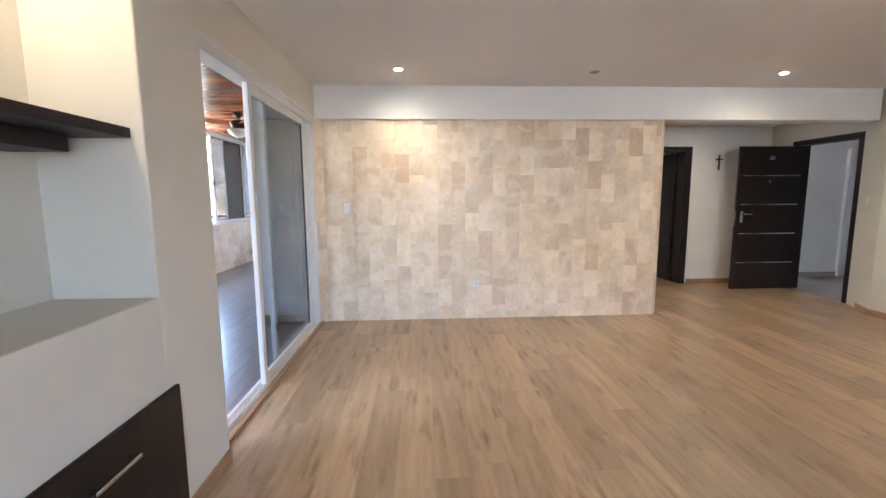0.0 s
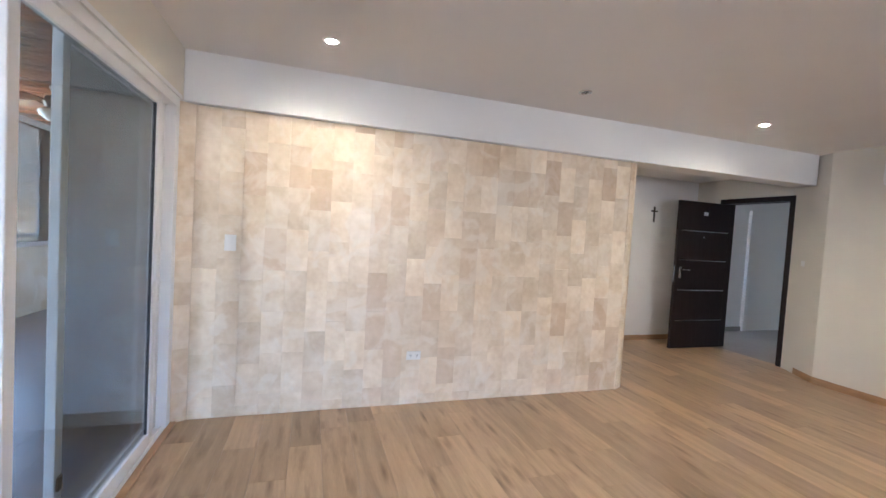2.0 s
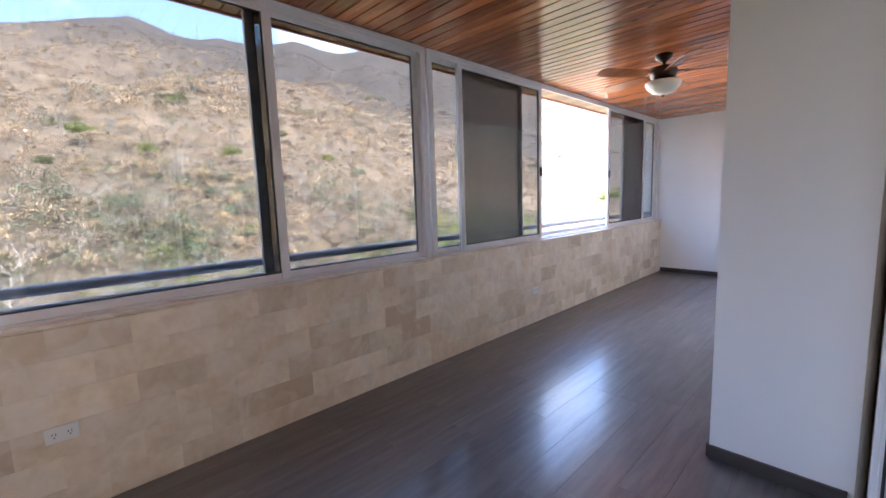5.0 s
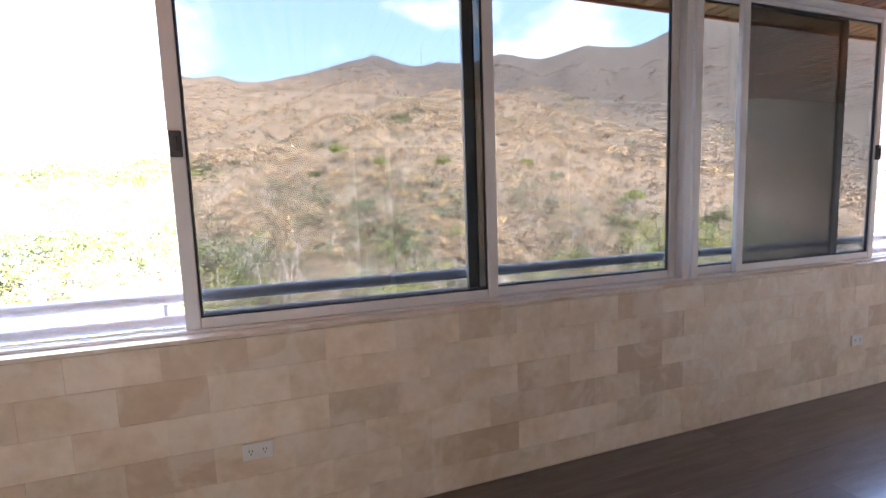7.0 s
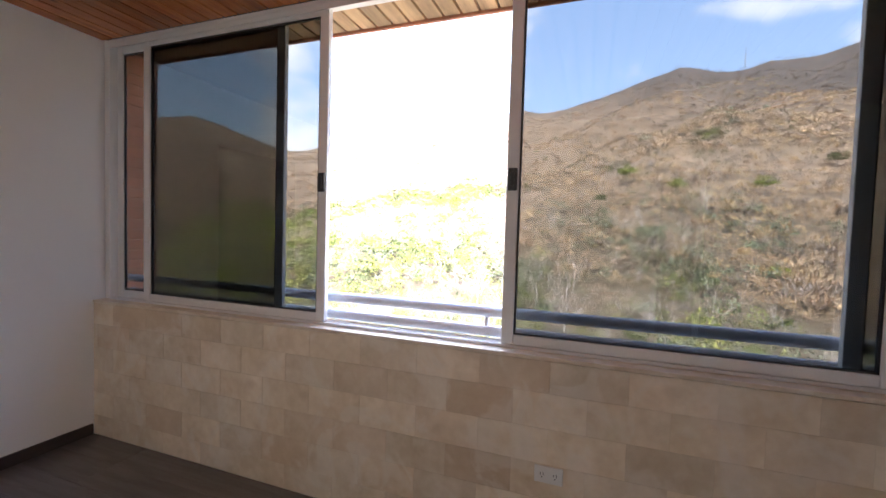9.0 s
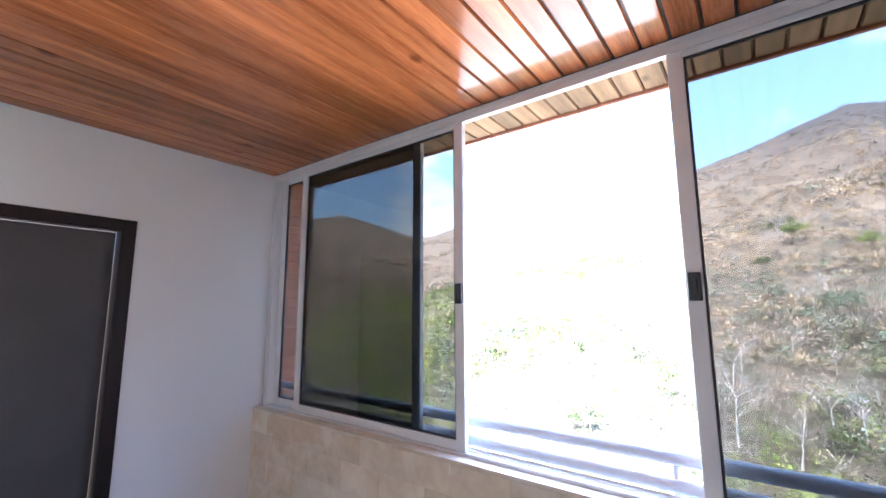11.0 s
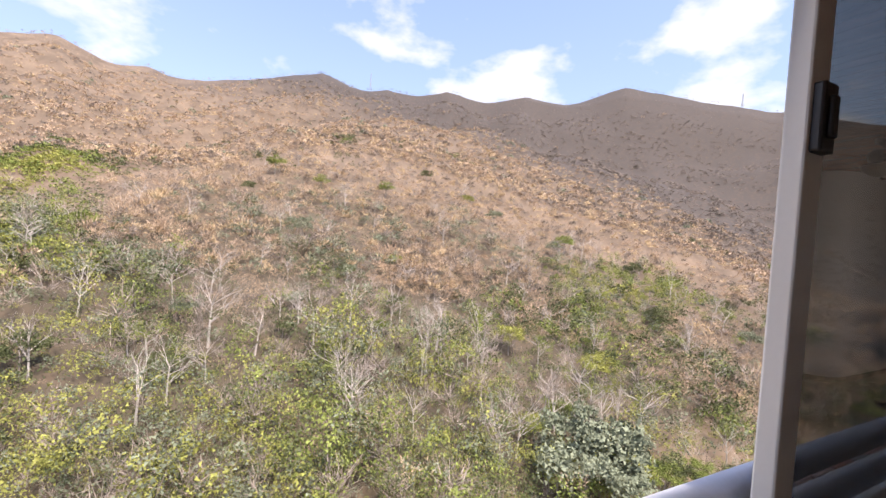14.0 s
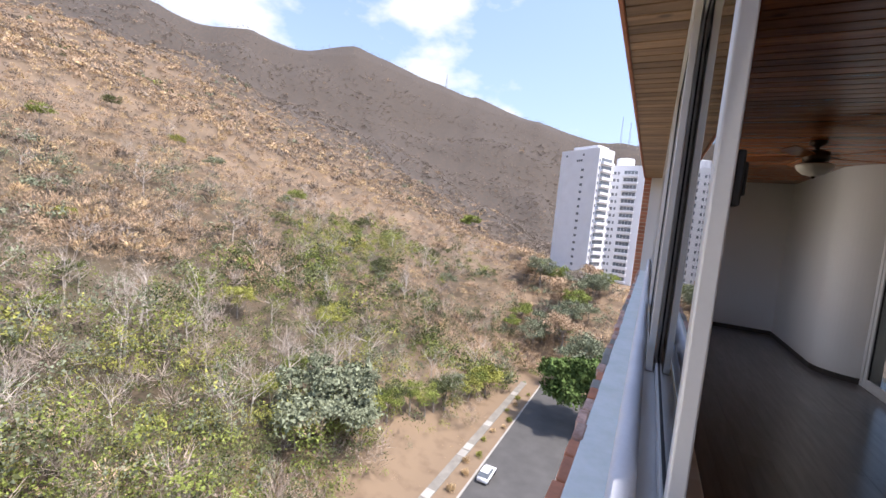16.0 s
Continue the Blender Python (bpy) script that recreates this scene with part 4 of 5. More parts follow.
# street, kerb, footpath
FOOTPATH = material("grey_footpath", (0.21, 0.195, 0.17), 0.95, vary=0.25, scale=0.7, bump=0.3, fine=12)
Z0 = STREET
structure("road", box(-22.1, -11.8, -95, 99, Z0 - 0.2, Z0 + 0.05), ASPHALT, "worn grey asphalt street", "road")
structure("kerb", box(-22.4, -22.1, -95, 99, Z0 - 0.2, Z0 + 0.18, 0.02), CONCRETE, "pale concrete kerb", "kerb")
structure("kerb_east", box(-11.8, -11.5, -95, 99, Z0 - 0.2, Z0 + 0.18, 0.02), CONCRETE, "pale concrete kerb", "kerb")
path = structure("pavement", box(-26.7, -25.3, -65, 96, Z0 - 0.2, Z0 + 0.06), FOOTPATH, "narrow footpath of concrete slabs", "pavement")
structure("pavement_east", box(-11.5, -8.0, -95, 99, Z0 - 0.2, Z0 + 0.14), CONCRETE, "concrete pavement beside the building", "pavement")
PALE = material("pale_concrete", (0.33, 0.315, 0.285), 0.9, vary=0.1, scale=1.0, bump=0.2, per_object=0.2)
me_slab = None
for k in (0, 5, 6, 10, 17):
    y = 49.0 + 2.3 * k
    s = part("slab", box(-0.66, 0.66, -0.95, 0.95, 0, 0.05, 0.01), PALE, path) if me_slab is None else new("slab", me_slab)
    me_slab = s.data
    s.parent = path
    s.location = (-26.0, y, Z0 + 0.06)


# ---- scrub ----
rng = np.random.default_rng(7)


def leaf_material(name, rgb, rgb2, scale=0.07, spread=0.45):
    m = material(name, rgb, 0.7, vary=0.28, scale=scale * 4, bump=0.0, fine=0.9, tint=rgb2, spec=0.12)
    n, l = m.node_tree.nodes, m.node_tree.links
    p = n["Principled BSDF"]
    src = p.inputs["Base Color"].links[0].from_socket
    geo = [a for a in n if a.bl_idname == "ShaderNodeNewGeometry"][0]
    v, h = n.new("ShaderNodeMapRange"), n.new("ShaderNodeHueSaturation")
    v.inputs["To Min"].default_value, v.inputs["To Max"].default_value = 1 - spread, 1 + spread
    l.new(geo.outputs["Random Per Island"], v.inputs["Value"])
    l.new(v.outputs[0], h.inputs["Value"]), l.new(src, h.inputs["Color"])
    l.new(h.outputs[0], p.inputs["Base Color"])
    return m


LEAVES = {
    "green": leaf_material("leaf_green", (0.135, 0.17, 0.042), (0.25, 0.285, 0.075), 0.07, 0.22),
    "lime": leaf_material("leaf_lime", (0.215, 0.23, 0.055), (0.33, 0.325, 0.085), 0.07, 0.2),
    "dark": leaf_material("leaf_dark", (0.065, 0.082, 0.034), (0.125, 0.135, 0.06), 0.07, 0.25),
    "dry": leaf_material("leaf_dry", (0.37, 0.255, 0.165), (0.49, 0.362, 0.245), 0.05, 0.16),
    "straw": leaf_material("leaf_straw", (0.50, 0.35, 0.19), (0.58, 0.44, 0.26), 0.05, 0.16),
    # leafless brush; on far slopes its grey also stands in for haze
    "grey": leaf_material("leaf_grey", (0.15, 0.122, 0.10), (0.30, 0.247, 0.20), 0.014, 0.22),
    "ash": leaf_material("leaf_ash", (0.145, 0.17, 0.105), (0.23, 0.25, 0.165), 0.07, 0.2),
    "street": leaf_material("leaf_street", (0.05, 0.085, 0.022), (0.10, 0.15, 0.045), 0.3, 0.45),
    "umber": leaf_material("leaf_umber", (0.115, 0.098, 0.075), (0.19, 0.16, 0.125), 0.05, 0.25),
    "twig": leaf_material("bare_twigs", (0.28, 0.225, 0.18), (0.42, 0.35, 0.29), 0.2, 0.2),
}


def foliage(cx, cy, cz, rad, count, size, flat=0.75, thin=1.0, fill=0.45):
    """Leaf triangles for many crowns at once: arrays of centres and radii, leaves each, leaf size as a share of the radius."""
    n = len(cx)
    d = rng.normal(size=(n, count, 3))
    d /= np.linalg.norm(d, axis=2, keepdims=True)
    d[:, :, 2] = np.abs(d[:, :, 2]) * 1.2 - 0.28
    lump = 0.75 + 0.35 * np.sin(d[:, :, 0:1] * 4 + cx[:, None, None]) * np.sin(d[:, :, 1:2] * 5 + cy[:, None, None])
    rho = (fill + (1 - fill) * rng.random((n, count, 1)) ** 0.6) * lump
    c = np.stack([cx, cy, cz], -1)[:, None, :] + d * rho * rad[:, None, None] * np.array([1, 1, flat])
    out = d + 0.9 * rng.normal(size=(n, count, 3))
    u = np.cross(out, rng.normal(size=(n, count, 3)))
    u /= np.linalg.norm(u, axis=2, keepdims=True)
    v = np.cross(out, u)
    v /= np.linalg.norm(v, axis=2, keepdims=True)
    s = (size * (0.6 + 0.8 * rng.random((n, count, 1)))) * rad[:, None, None]
    if thin < 1:
        u = u * 0.5 + d * 0.9 + np.array([0, 0, 0.5])
        u /= np.linalg.norm(u, axis=2, keepdims=True)
    tri = np.stack([c - u * s * 0.5 - v * s * 0.4 * thin, c - u * s * 0.5 + v * s * 0.4 * thin, c + u * s * 0.6], 2)
    return tri.reshape(-1, 3)


def stuff(name, tris, mat, label):
    co = np.concatenate(tris)
    return tagged(sheet(name, co, np.arange(len(co)).reshape(-1, 3), mat), label, "scrub", kind="stuff")


def patch(x, y, f, seed):
    return np.sin(x * f + seed + 1.7 * np.sin(y * f * 0.7 + seed)) * np.sin(y * f * 1.1 - seed + 1.3 * np.sin(x * f * 0.8))


def scatter(n, r0, r1):
    az = np.radians(rng.uniform(-3, 152, n))
    r = np.exp(rng.uniform(np.log(r0), np.log(r1), n))
    x, y = EYE_X - r * np.sin(az), EYE_Y + r * np.cos(az)
    keep = x < np.where(y > 99, -8.0, np.where(y > 66, -28.2, -30.7)) + 1.2 * np.sin(y * 0.3)
    keep &= ~((x > -37.5 + 3 * np.sin(y * 0.3)) & (y > 41) & (y < 63) & (rng.random(n) < 0.8))
    keep &= ~((x > -48) & (y > 156) & (y < 215))
    return x[keep], y[keep], r[keep], np.degrees(az[keep])


crowns = {k: [] for k in LEAVES}
# number, nearest and farthest reach, leaves each, radii, leaf size, lift above the ground
LAYERS = ((7000, 40, 150, 75, 0.8, 2.2, 0.12, 0.5), (7000, 40, 155, 80, 1.0, 3.2, 0.10, 7.5), (1500, 42, 190, 90, 1.2, 3.0, 0.09, 3.0), (15000, 88, 270, 52, 1.0, 2.7, 0.18, 0.3), (36000, 200, 660, 24, 1.3, 3.0, 0.27, 0.0), (2600, 230, 620, 30, 1.8, 4.0, 0.28, 0.0))
for layer, (n, r0, r1, count, s0, s1, size, lift) in enumerate(LAYERS):
    x, y, r, az = scatter(n, r0, r1)
    gap = patch(x, y, 0.21, 1.1) + 0.6 * patch(x, y, 0.5, 4.0)
    keep = (gap > -1.0) if layer == 0 else ((gap > -0.55) if layer == 1 else ((gap > 0.15) if layer == 5 else (gap > -2)))
    x, y, r, az = x[keep], y[keep], r[keep], az[keep]
    u = rng.random(len(x))
    rad = (s0 + (s1 - s0) * u ** 1.6) * (1 + 0.3 * patch(x, y, 0.2, 3.0)) * np.where(r > 570, 0.55, 1.0)
    z = terrain(x, y) + lift * rng.random(len(x)) * np.clip(u + 0.3, 0, 1)
    p1, p2, q = patch(x, y, 0.035, 0.5), patch(x, y, 0.10, 2.2), rng.random(len(x))
    edge = 64 + 95 * np.exp(-((az - 32) / 26) ** 2)
    low = np.clip((edge + 27 - r) / 45.0, 0, 1) + np.clip(1 - np.abs(r - 128) / 26, 0, 1) * np.exp(-((az - 43) / 9) ** 2) * 0.6 + np.clip((az - 98) / 8, 0, 1) * np.clip((270 - r) / 80, 0, 1)
    low = low - 0.35 * np.clip((38 - az) / 14, 0, 1) * np.clip((r - 75) / 30, 0, 1)
    g = low * 0.80 + 0.26 * p1 + 0.30 * p2 + 0.35 * (q - 0.5)
    if layer == 2:
        kind = np.where(low + 0.3 * p2 > 0.1, "twig", "dry")
    else:
        kind = np.where(g > 0.88, "lime", np.where(g > 0.57, "green", np.where(g > 0.41, "dark", np.where(q > 0.72, "straw", "dry"))))
        # far brush turns grey with distance, haze carried by the leaf colour
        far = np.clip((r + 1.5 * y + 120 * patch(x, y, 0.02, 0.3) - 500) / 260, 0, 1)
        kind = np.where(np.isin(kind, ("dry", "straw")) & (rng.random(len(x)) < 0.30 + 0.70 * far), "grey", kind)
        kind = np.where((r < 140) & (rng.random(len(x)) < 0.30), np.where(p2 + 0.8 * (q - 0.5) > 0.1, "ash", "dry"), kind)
        # a third of the near green crowns darkened, as shade between bushes
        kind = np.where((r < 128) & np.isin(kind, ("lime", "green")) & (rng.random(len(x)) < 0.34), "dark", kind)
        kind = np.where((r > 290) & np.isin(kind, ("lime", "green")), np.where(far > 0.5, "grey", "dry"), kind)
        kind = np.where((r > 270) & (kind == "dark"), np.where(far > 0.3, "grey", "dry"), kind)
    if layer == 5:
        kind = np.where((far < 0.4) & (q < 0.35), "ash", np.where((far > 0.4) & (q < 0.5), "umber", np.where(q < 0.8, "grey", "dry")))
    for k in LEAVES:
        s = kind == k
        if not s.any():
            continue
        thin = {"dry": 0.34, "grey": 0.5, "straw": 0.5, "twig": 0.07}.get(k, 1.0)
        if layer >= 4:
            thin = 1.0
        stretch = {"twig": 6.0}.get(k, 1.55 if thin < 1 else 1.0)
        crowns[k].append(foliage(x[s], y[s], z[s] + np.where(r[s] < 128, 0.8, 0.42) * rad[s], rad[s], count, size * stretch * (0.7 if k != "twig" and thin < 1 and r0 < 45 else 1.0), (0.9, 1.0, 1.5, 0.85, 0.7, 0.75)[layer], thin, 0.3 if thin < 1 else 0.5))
# tufts and stones on the bare dirt beside the footpath
n = 260
x, y = rng.uniform(-41, -27.2, n), rng.uniform(40, 72, n)
crowns["straw"].append(foliage(x, y, np.full(n, STREET - 0.02), rng.uniform(0.12, 0.5, n), 14, 0.5, 0.7, 0.4, 0.3))
LABELS = {"green": "mid-green leafy scrub on the hillside", "lime": "yellow-green scrub and creepers in patches", "dark": "dark evergreen scrub on the hillside, partly shade between bushes put into colour", "dry": "leafless pinkish-brown dry brush on the hillside", "straw": "straw-coloured dry grass and brush", "grey": "grey leafless scrub on the upper slopes, distant haze put into its colour", "umber": "dark brown-grey shrubs on the upper slopes", "ash": "dusty grey-green scrub near the street", "twig": "pale leafless twigs of thin young trees"}
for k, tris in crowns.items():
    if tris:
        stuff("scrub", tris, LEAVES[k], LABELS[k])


# ---- trees ----
BARK = material("bark", (0.30, 0.26, 0.22), 0.9, vary=0.25, scale=3.0, bump=0.4, fine=30)
PALEBARK = material("pale_bark", (0.52, 0.46, 0.40), 0.85, vary=0.2, scale=3.0, bump=0.3, fine=30)


def limb(bm, a, b, ra, rb, n=6):
    d = (b - a).normalized()
    s = d.orthogonal().normalized()
    t = d.cross(s)
    rings = [[bm.verts.new(p + (s * math.cos(2 * math.pi * k / n) + t * math.sin(2 * math.pi * k / n)) * r) for k in range(n)] for p, r in ((a, ra), (b, rb))]
    for k in range(n):
        bm.faces.new((rings[0][k], rings[0][(k + 1) % n], rings[1][(k + 1) % n], rings[1][k]))


def branch(bm, rnd, a, d, length, r, depth, tips):
    steps = 3
    for i in range(steps):
        d = (d + Vector((rnd.uniform(-1, 1), rnd.uniform(-1, 1), rnd.uniform(-0.4, 0.7))) * 0.22).normalized()
        b = a + d * length / steps
        limb(bm, a, b, r, r * 0.78, 6 if depth > 1 else 4)
        a, r = b, r * 0.78
        if depth > 0 and i > 0:
            for _ in range(2):
                side = (d + Vector((rnd.uniform(-1, 1), rnd.uniform(-1, 1), rnd.uniform(0.0, 0.6))) * 0.95).normalized()
                branch(bm, rnd, a, side, length * rnd.uniform(0.5, 0.72), r * 0.62, depth - 1, tips)
    tips.append(a)


def bare_tree_meshes(seed, height):
    rnd = random.Random(seed)
    trunk, crown, tips = bmesh.new(), bmesh.new(), []
    a, d, r = Vector((0, 0, -0.3)), Vector((rnd.uniform(-0.1, 0.1), rnd.uniform(-0.1, 0.1), 1)).normalized(), height * 0.022
    forks = []
    for i in range(5):
        b = a + d * height * 0.13
        limb(trunk, a, b, r, r * 0.85, 8)
        a, r = b, r * 0.85
        d = (d + Vector((rnd.uniform(-1, 1), rnd.uniform(-1, 1), 0.4)) * 0.10).normalized()
        if i > 1:
            forks += [(a.copy(), r), (a.copy(), r)]
    for f, fr in forks + [(a, r)] * 2:
        ang = rnd.uniform(0, 6.28)
        branch(crown, rnd, f, Vector((math.cos(ang), math.sin(ang), rnd.uniform(0.5, 1.3))).normalized(), height * rnd.uniform(0.26, 0.38), fr * 0.6, 2, tips)
    return trunk, crown


def place(x, y):
    return float(terrain(np.array([x]), np.array([y]))[0])


bare = []
for s in range(4):
    tr, cr = bare_tree_meshes(11 + s, 7.0)
    t = thing("bare_tree", 0, 0, 0, "leafless pale-barked tree on the slope", "tree", "bare trees on the slope")
    part("trunk", tr, PALEBARK, t), part("crown", cr, PALEBARK, t)
    bare.append(t)
spots = [(92.0, 69, 1.5)]
rs = random.Random(5)
for _ in range(110):
    spots.append((rs.uniform(18, 112), math.exp(rs.uniform(math.log(55), math.log(165))), rs.uniform(0.55, 1.25)))
for _ in range(26):
    spots.append((rs.uniform(34, 84), rs.uniform(53, 82), rs.uniform(0.95, 1.45)))
for k, (a, r, s) in enumerate(spots):
    x, y = EYE_X - r * math.sin(radians(a)), EYE_Y + r * math.cos(radians(a))
    if x > -33 or (y > 41 and y < 68 and x > -44):
        continue
    m = pose(x, y, place(x, y), 0, 0, rs.uniform(0, 360))
    src = bare[k % 4]
    if k < 4:
        src.matrix_basis = m @ Matrix.Scale(s, 4)
    else:
        c = copy_thing(src, m)
        c.scale = (s, s, s)


def leafy_tree(x, y, rad, height, leaf, label, seed, count=2600, size=0.075, group=""):
    z = place(x, y)
    t = thing("tree", x, y, z, label, "tree", group)
    rnd = random.Random(seed)
    bm, crown_c = bmesh.new(), []
    a, r = Vector((0, 0, -0.4)), height * 0.03
    d = Vector((0, 0, 1))
    for i in range(4):
        b = a + d * height * 0.14
        limb(bm, a, b, r, r * 0.85, 9)
        a, r = b, r * 0.85
        d = (d + Vector((rnd.uniform(-1, 1), rnd.uniform(-1, 1), 0.5)) * 0.12).normalized()
    tips = []
    for k in range(8):
        ang = k * 0.785 + rnd.uniform(-0.3, 0.3)
        e = a + Vector((math.cos(ang), math.sin(ang), rnd.uniform(0.25, 0.9))) * rad * rnd.uniform(0.5, 0.8)
        mid = (a + e) / 2 + Vector((0, 0, rad * 0.12))
        limb(bm, a, mid, r * 0.6, r * 0.4, 6), limb(bm, mid, e, r * 0.4, r * 0.12, 6)
        tips.append(e)
    part("trunk", bm, BARK, t)
    tips.append(a + Vector((0, 0, rad * 0.7)))
    c = np.array([list(p) for p in tips] + [[rnd.uniform(-1, 1) * rad * 0.6, rnd.uniform(-1, 1) * rad * 0.6, a.z + rnd.uniform(0.1, 0.75) * rad] for _ in range(12)])
    tri = foliage(c[:, 0], c[:, 1], c[:, 2], np.array([rad * rnd.uniform(0.30, 0.48) for _ in c]), count // len(c), size * 3.0, 0.8, 1.0, 0.35)
    me = sheet("crown", tri, np.arange(len(tri)).reshape(-1, 3), leaf)
    me.parent = t
    return t


leafy_tree(-11.3, 82.0, 8.8, 9.5, LEAVES["street"], "dense dark-green street tree overhanging the kerb", 1, 24000, 0.05)
leafy_tree(-14.5, 101.0, 6.5, 11.0, LEAVES["ash"], "dusty grey-green street tree behind a denser one", 2, 7000, 0.05)
leafy_tree(-40.0, 43.2, 8.2, 7.2, LEAVES["ash"], "spreading dusty grey-green tree by the street", 3, 11000, 0.045)
leafy_tree(-30.5, 82.0, 3.6, 6.5, LEAVES["lime"], "small yellow-green tree beside the footpath", 4, 4000, 0.06)
leafy_tree(EYE_X - 232 * math.sin(radians(23.2)), EYE_Y + 232 * math.cos(radians(23.2)), 6.0, 9.0, LEAVES["green"], "round bright-green tree alone on the slope", 5, 2500, 0.09)
for k in range(76):
    a, r = rs.uniform(4, 120), math.exp(rs.uniform(math.log(54), math.log(190)))
    if k > 45:
        a, r = rs.uniform(4, 15), rs.uniform(112, 152)
    x, y = EYE_X - r * math.sin(radians(a)), EYE_Y + r * math.cos(radians(a))
    if x > -31 and y < 105 or (y > 41 and y < 68 and x > -46) or (x > -26 and y < 110):
        continue
    wide = 2.0 if k > 45 else 1.4
    wr = wide * rs.uniform(1.4, 2.8)
    leafy_tree(x, y, wr, wr * rs.uniform(1.3, 1.9), LEAVES[rs.choice(("ash", "dry", "ash", "green", "grey")) if k > 45 else rs.choice(("green", "dark", "lime", "dark", "ash"))], "leafy tree among the scrub on the slope", 20 + k, 3000, 0.052, "leafy trees on the slope")
for k in range(16):
    y = 40 + 2.6 * k
    x = -41.5 + 10.5 * k / 15 + rs.uniform(-1.5, 0.8)
    leafy_tree(x, y, rs.uniform(2.0, 3.4), rs.uniform(5.0, 8.0), LEAVES[rs.choice(("green", "dark", "ash", "green", "lime"))], "leafy tree at the edge of the bare dirt", 90 + k, 3200, 0.05, "trees along the dirt edge")
for k in range(12):
    x, y = rs.uniform(-24.8, -23.0), 52 + 3.4 * k + rs.uniform(-1, 1)
    b = thing("verge_plant", x, y, Z0, "small yellowish ornamental shrub on the verge", "shrub", "shrubs on the verge")
    c = foliage(np.array([0.0]), np.array([0.0]), np.array([0.25]), np.array([rs.uniform(0.6, 1.05)]), 260, 0.3, 0.9, 0.5, 0.3)
    o = sheet("leaves", c, np.arange(len(c)).reshape(-1, 3), LEAVES[rs.choice(("straw", "lime", "straw"))])
    o.parent = b


# ---- masts on the ridge ----
def mast(a, height, r=632.0):
    x, y = EYE_X - r * math.sin(radians(a)), EYE_Y + r * math.cos(radians(a))
    t = thing("antenna_mast", x, y, place(x, y) - 1, "thin lattice antenna mast on the ridge", "mast", "masts on the ridge")
    bm = bmesh.new()
    legs = [(Vector((math.cos(q), math.sin(q), 0)) * 1.3, Vector((math.cos(q) * 0.25, math.sin(q) * 0.25, height))) for q in (0, 2.1, 4.2)]
    for p, q in legs:
        limb(bm, p, q, 0.16, 0.1, 4)
    for k in range(10):
        for (p, q), (p2, q2) in zip(legs, legs[1:] + legs[:1]):
            limb(bm, p.lerp(q, k / 10), p2.lerp(q2, (k + 1) / 10), 0.08, 0.08, 3)
    part("lattice", bm, CONCRETE, t)


for a, h in ((74.3, 25), (28.2, 18), (5.0, 38), (2.9, 43), (4.0, 33)):
    mast(a, h)


# ---- apartment tower up the street ----
TOWERWALL = material("tower_render", (0.74, 0.75, 0.78), 0.8, vary=0.06, scale=0.3, bump=0.1, fine=8)
DARKGLASS = material("dark_window", (0.16, 0.18, 0.20), 0.2, vary=0.3, scale=0.4, bump=0.0)


class Face:
    """A vertical wall plane from plan point a to b, facing to the right of the way from a to b."""

    def __init__(self, a, b):
        self.a, self.d = Vector((*a, 0)), (Vector((*b, 0)) - Vector((*a, 0)))
        self.length = self.d.length
        self.d.normalize()
        self.n = Vector((self.d.y, -self.d.x, 0))

    def slab(self, u0, u1, z0, z1, d0, d1):
        bm = bmesh.new()
        add_box(bm, u0, u1, z0, z1, d0, d1)
        m = Matrix((self.d, (0, 0, 1), self.n)).transposed().to_4x4()
        m.translation = self.a
        bmesh.ops.transform(bm, matrix=m, verts=bm.verts[:])
        return bm


def tower_window(parent, face, u, z, w, h):
    f = part("window", face.slab(u - w / 2 - 0.1, u + w / 2 + 0.1, z - h / 2 - 0.1, z + h / 2 + 0.1, 0.0, 0.10), TOWERWALL, parent)
    part("pane", face.slab(u - w / 2, u + w / 2, z - h / 2, z + h / 2, 0.06, 0.13), DARKGLASS, f)


L, C, Rr = (-39.5, 172.0), (-23.8, 161.0), (-19.5, 169.5)
tower = thing("apartment_tower", 0, 0, 0, "white rendered apartment tower with rows of small windows and balconies", "apartment building")
part("wall", prism([L, C, Rr, (-24.0, 186.0), (-36.0, 188.0)], -40, 31.0), TOWERWALL, tower)
part("roof", prism([(-35, 172), (-25, 165), (-22, 172), (-28, 182)], 31.0, 32.6), TOWERWALL, tower)
fl, fr = Face(L, C), Face(C, Rr)
for k in range(20):
    tower_window(tower, fl, 12.0, 23.2 - 2.75 * k, 1.3, 0.9)
for u in (9.0, 10.0, 11.0, 3.2, 11.8):
    tower_window(tower, fl, u, 26.8 if u > 8 and u < 11.5 else 28.9, 0.8, 0.8)
for k in range(20):
    z = 26.5 - 2.75 * k
    b = part("balcony", fr.slab(1.6, 8.6, z - 1.3, z - 0.35, 0.0, 1.2), TOWERWALL, tower)
    part("opening", fr.slab(2.0, 8.3, z - 0.35, z + 1.0, -0.1, 0.12), DARKGLASS, b)
    tower_window(tower, fr, 0.8, z, 0.7, 1.0)
tower2 = thing("apartment_tower", 0, 0, 0, "white apartment block with glazed balconies beside the taller tower", "apartment building")
P0, P1, P2 = (-21.8, 178.0), (-8.5, 176.0), (-4.0, 183.0)
part("wall", prism([P0, P1, P2, (-8, 195), (-22, 195)], -40, 27.0), TOWERWALL, tower2)
part("roof", lathe([(3.4, 27.0), (3.4, 30.5), (3.0, 30.8)], 18, (-16.5, 186.0, 0)), TOWERWALL, tower2)
f2 = Face(P0, P1)
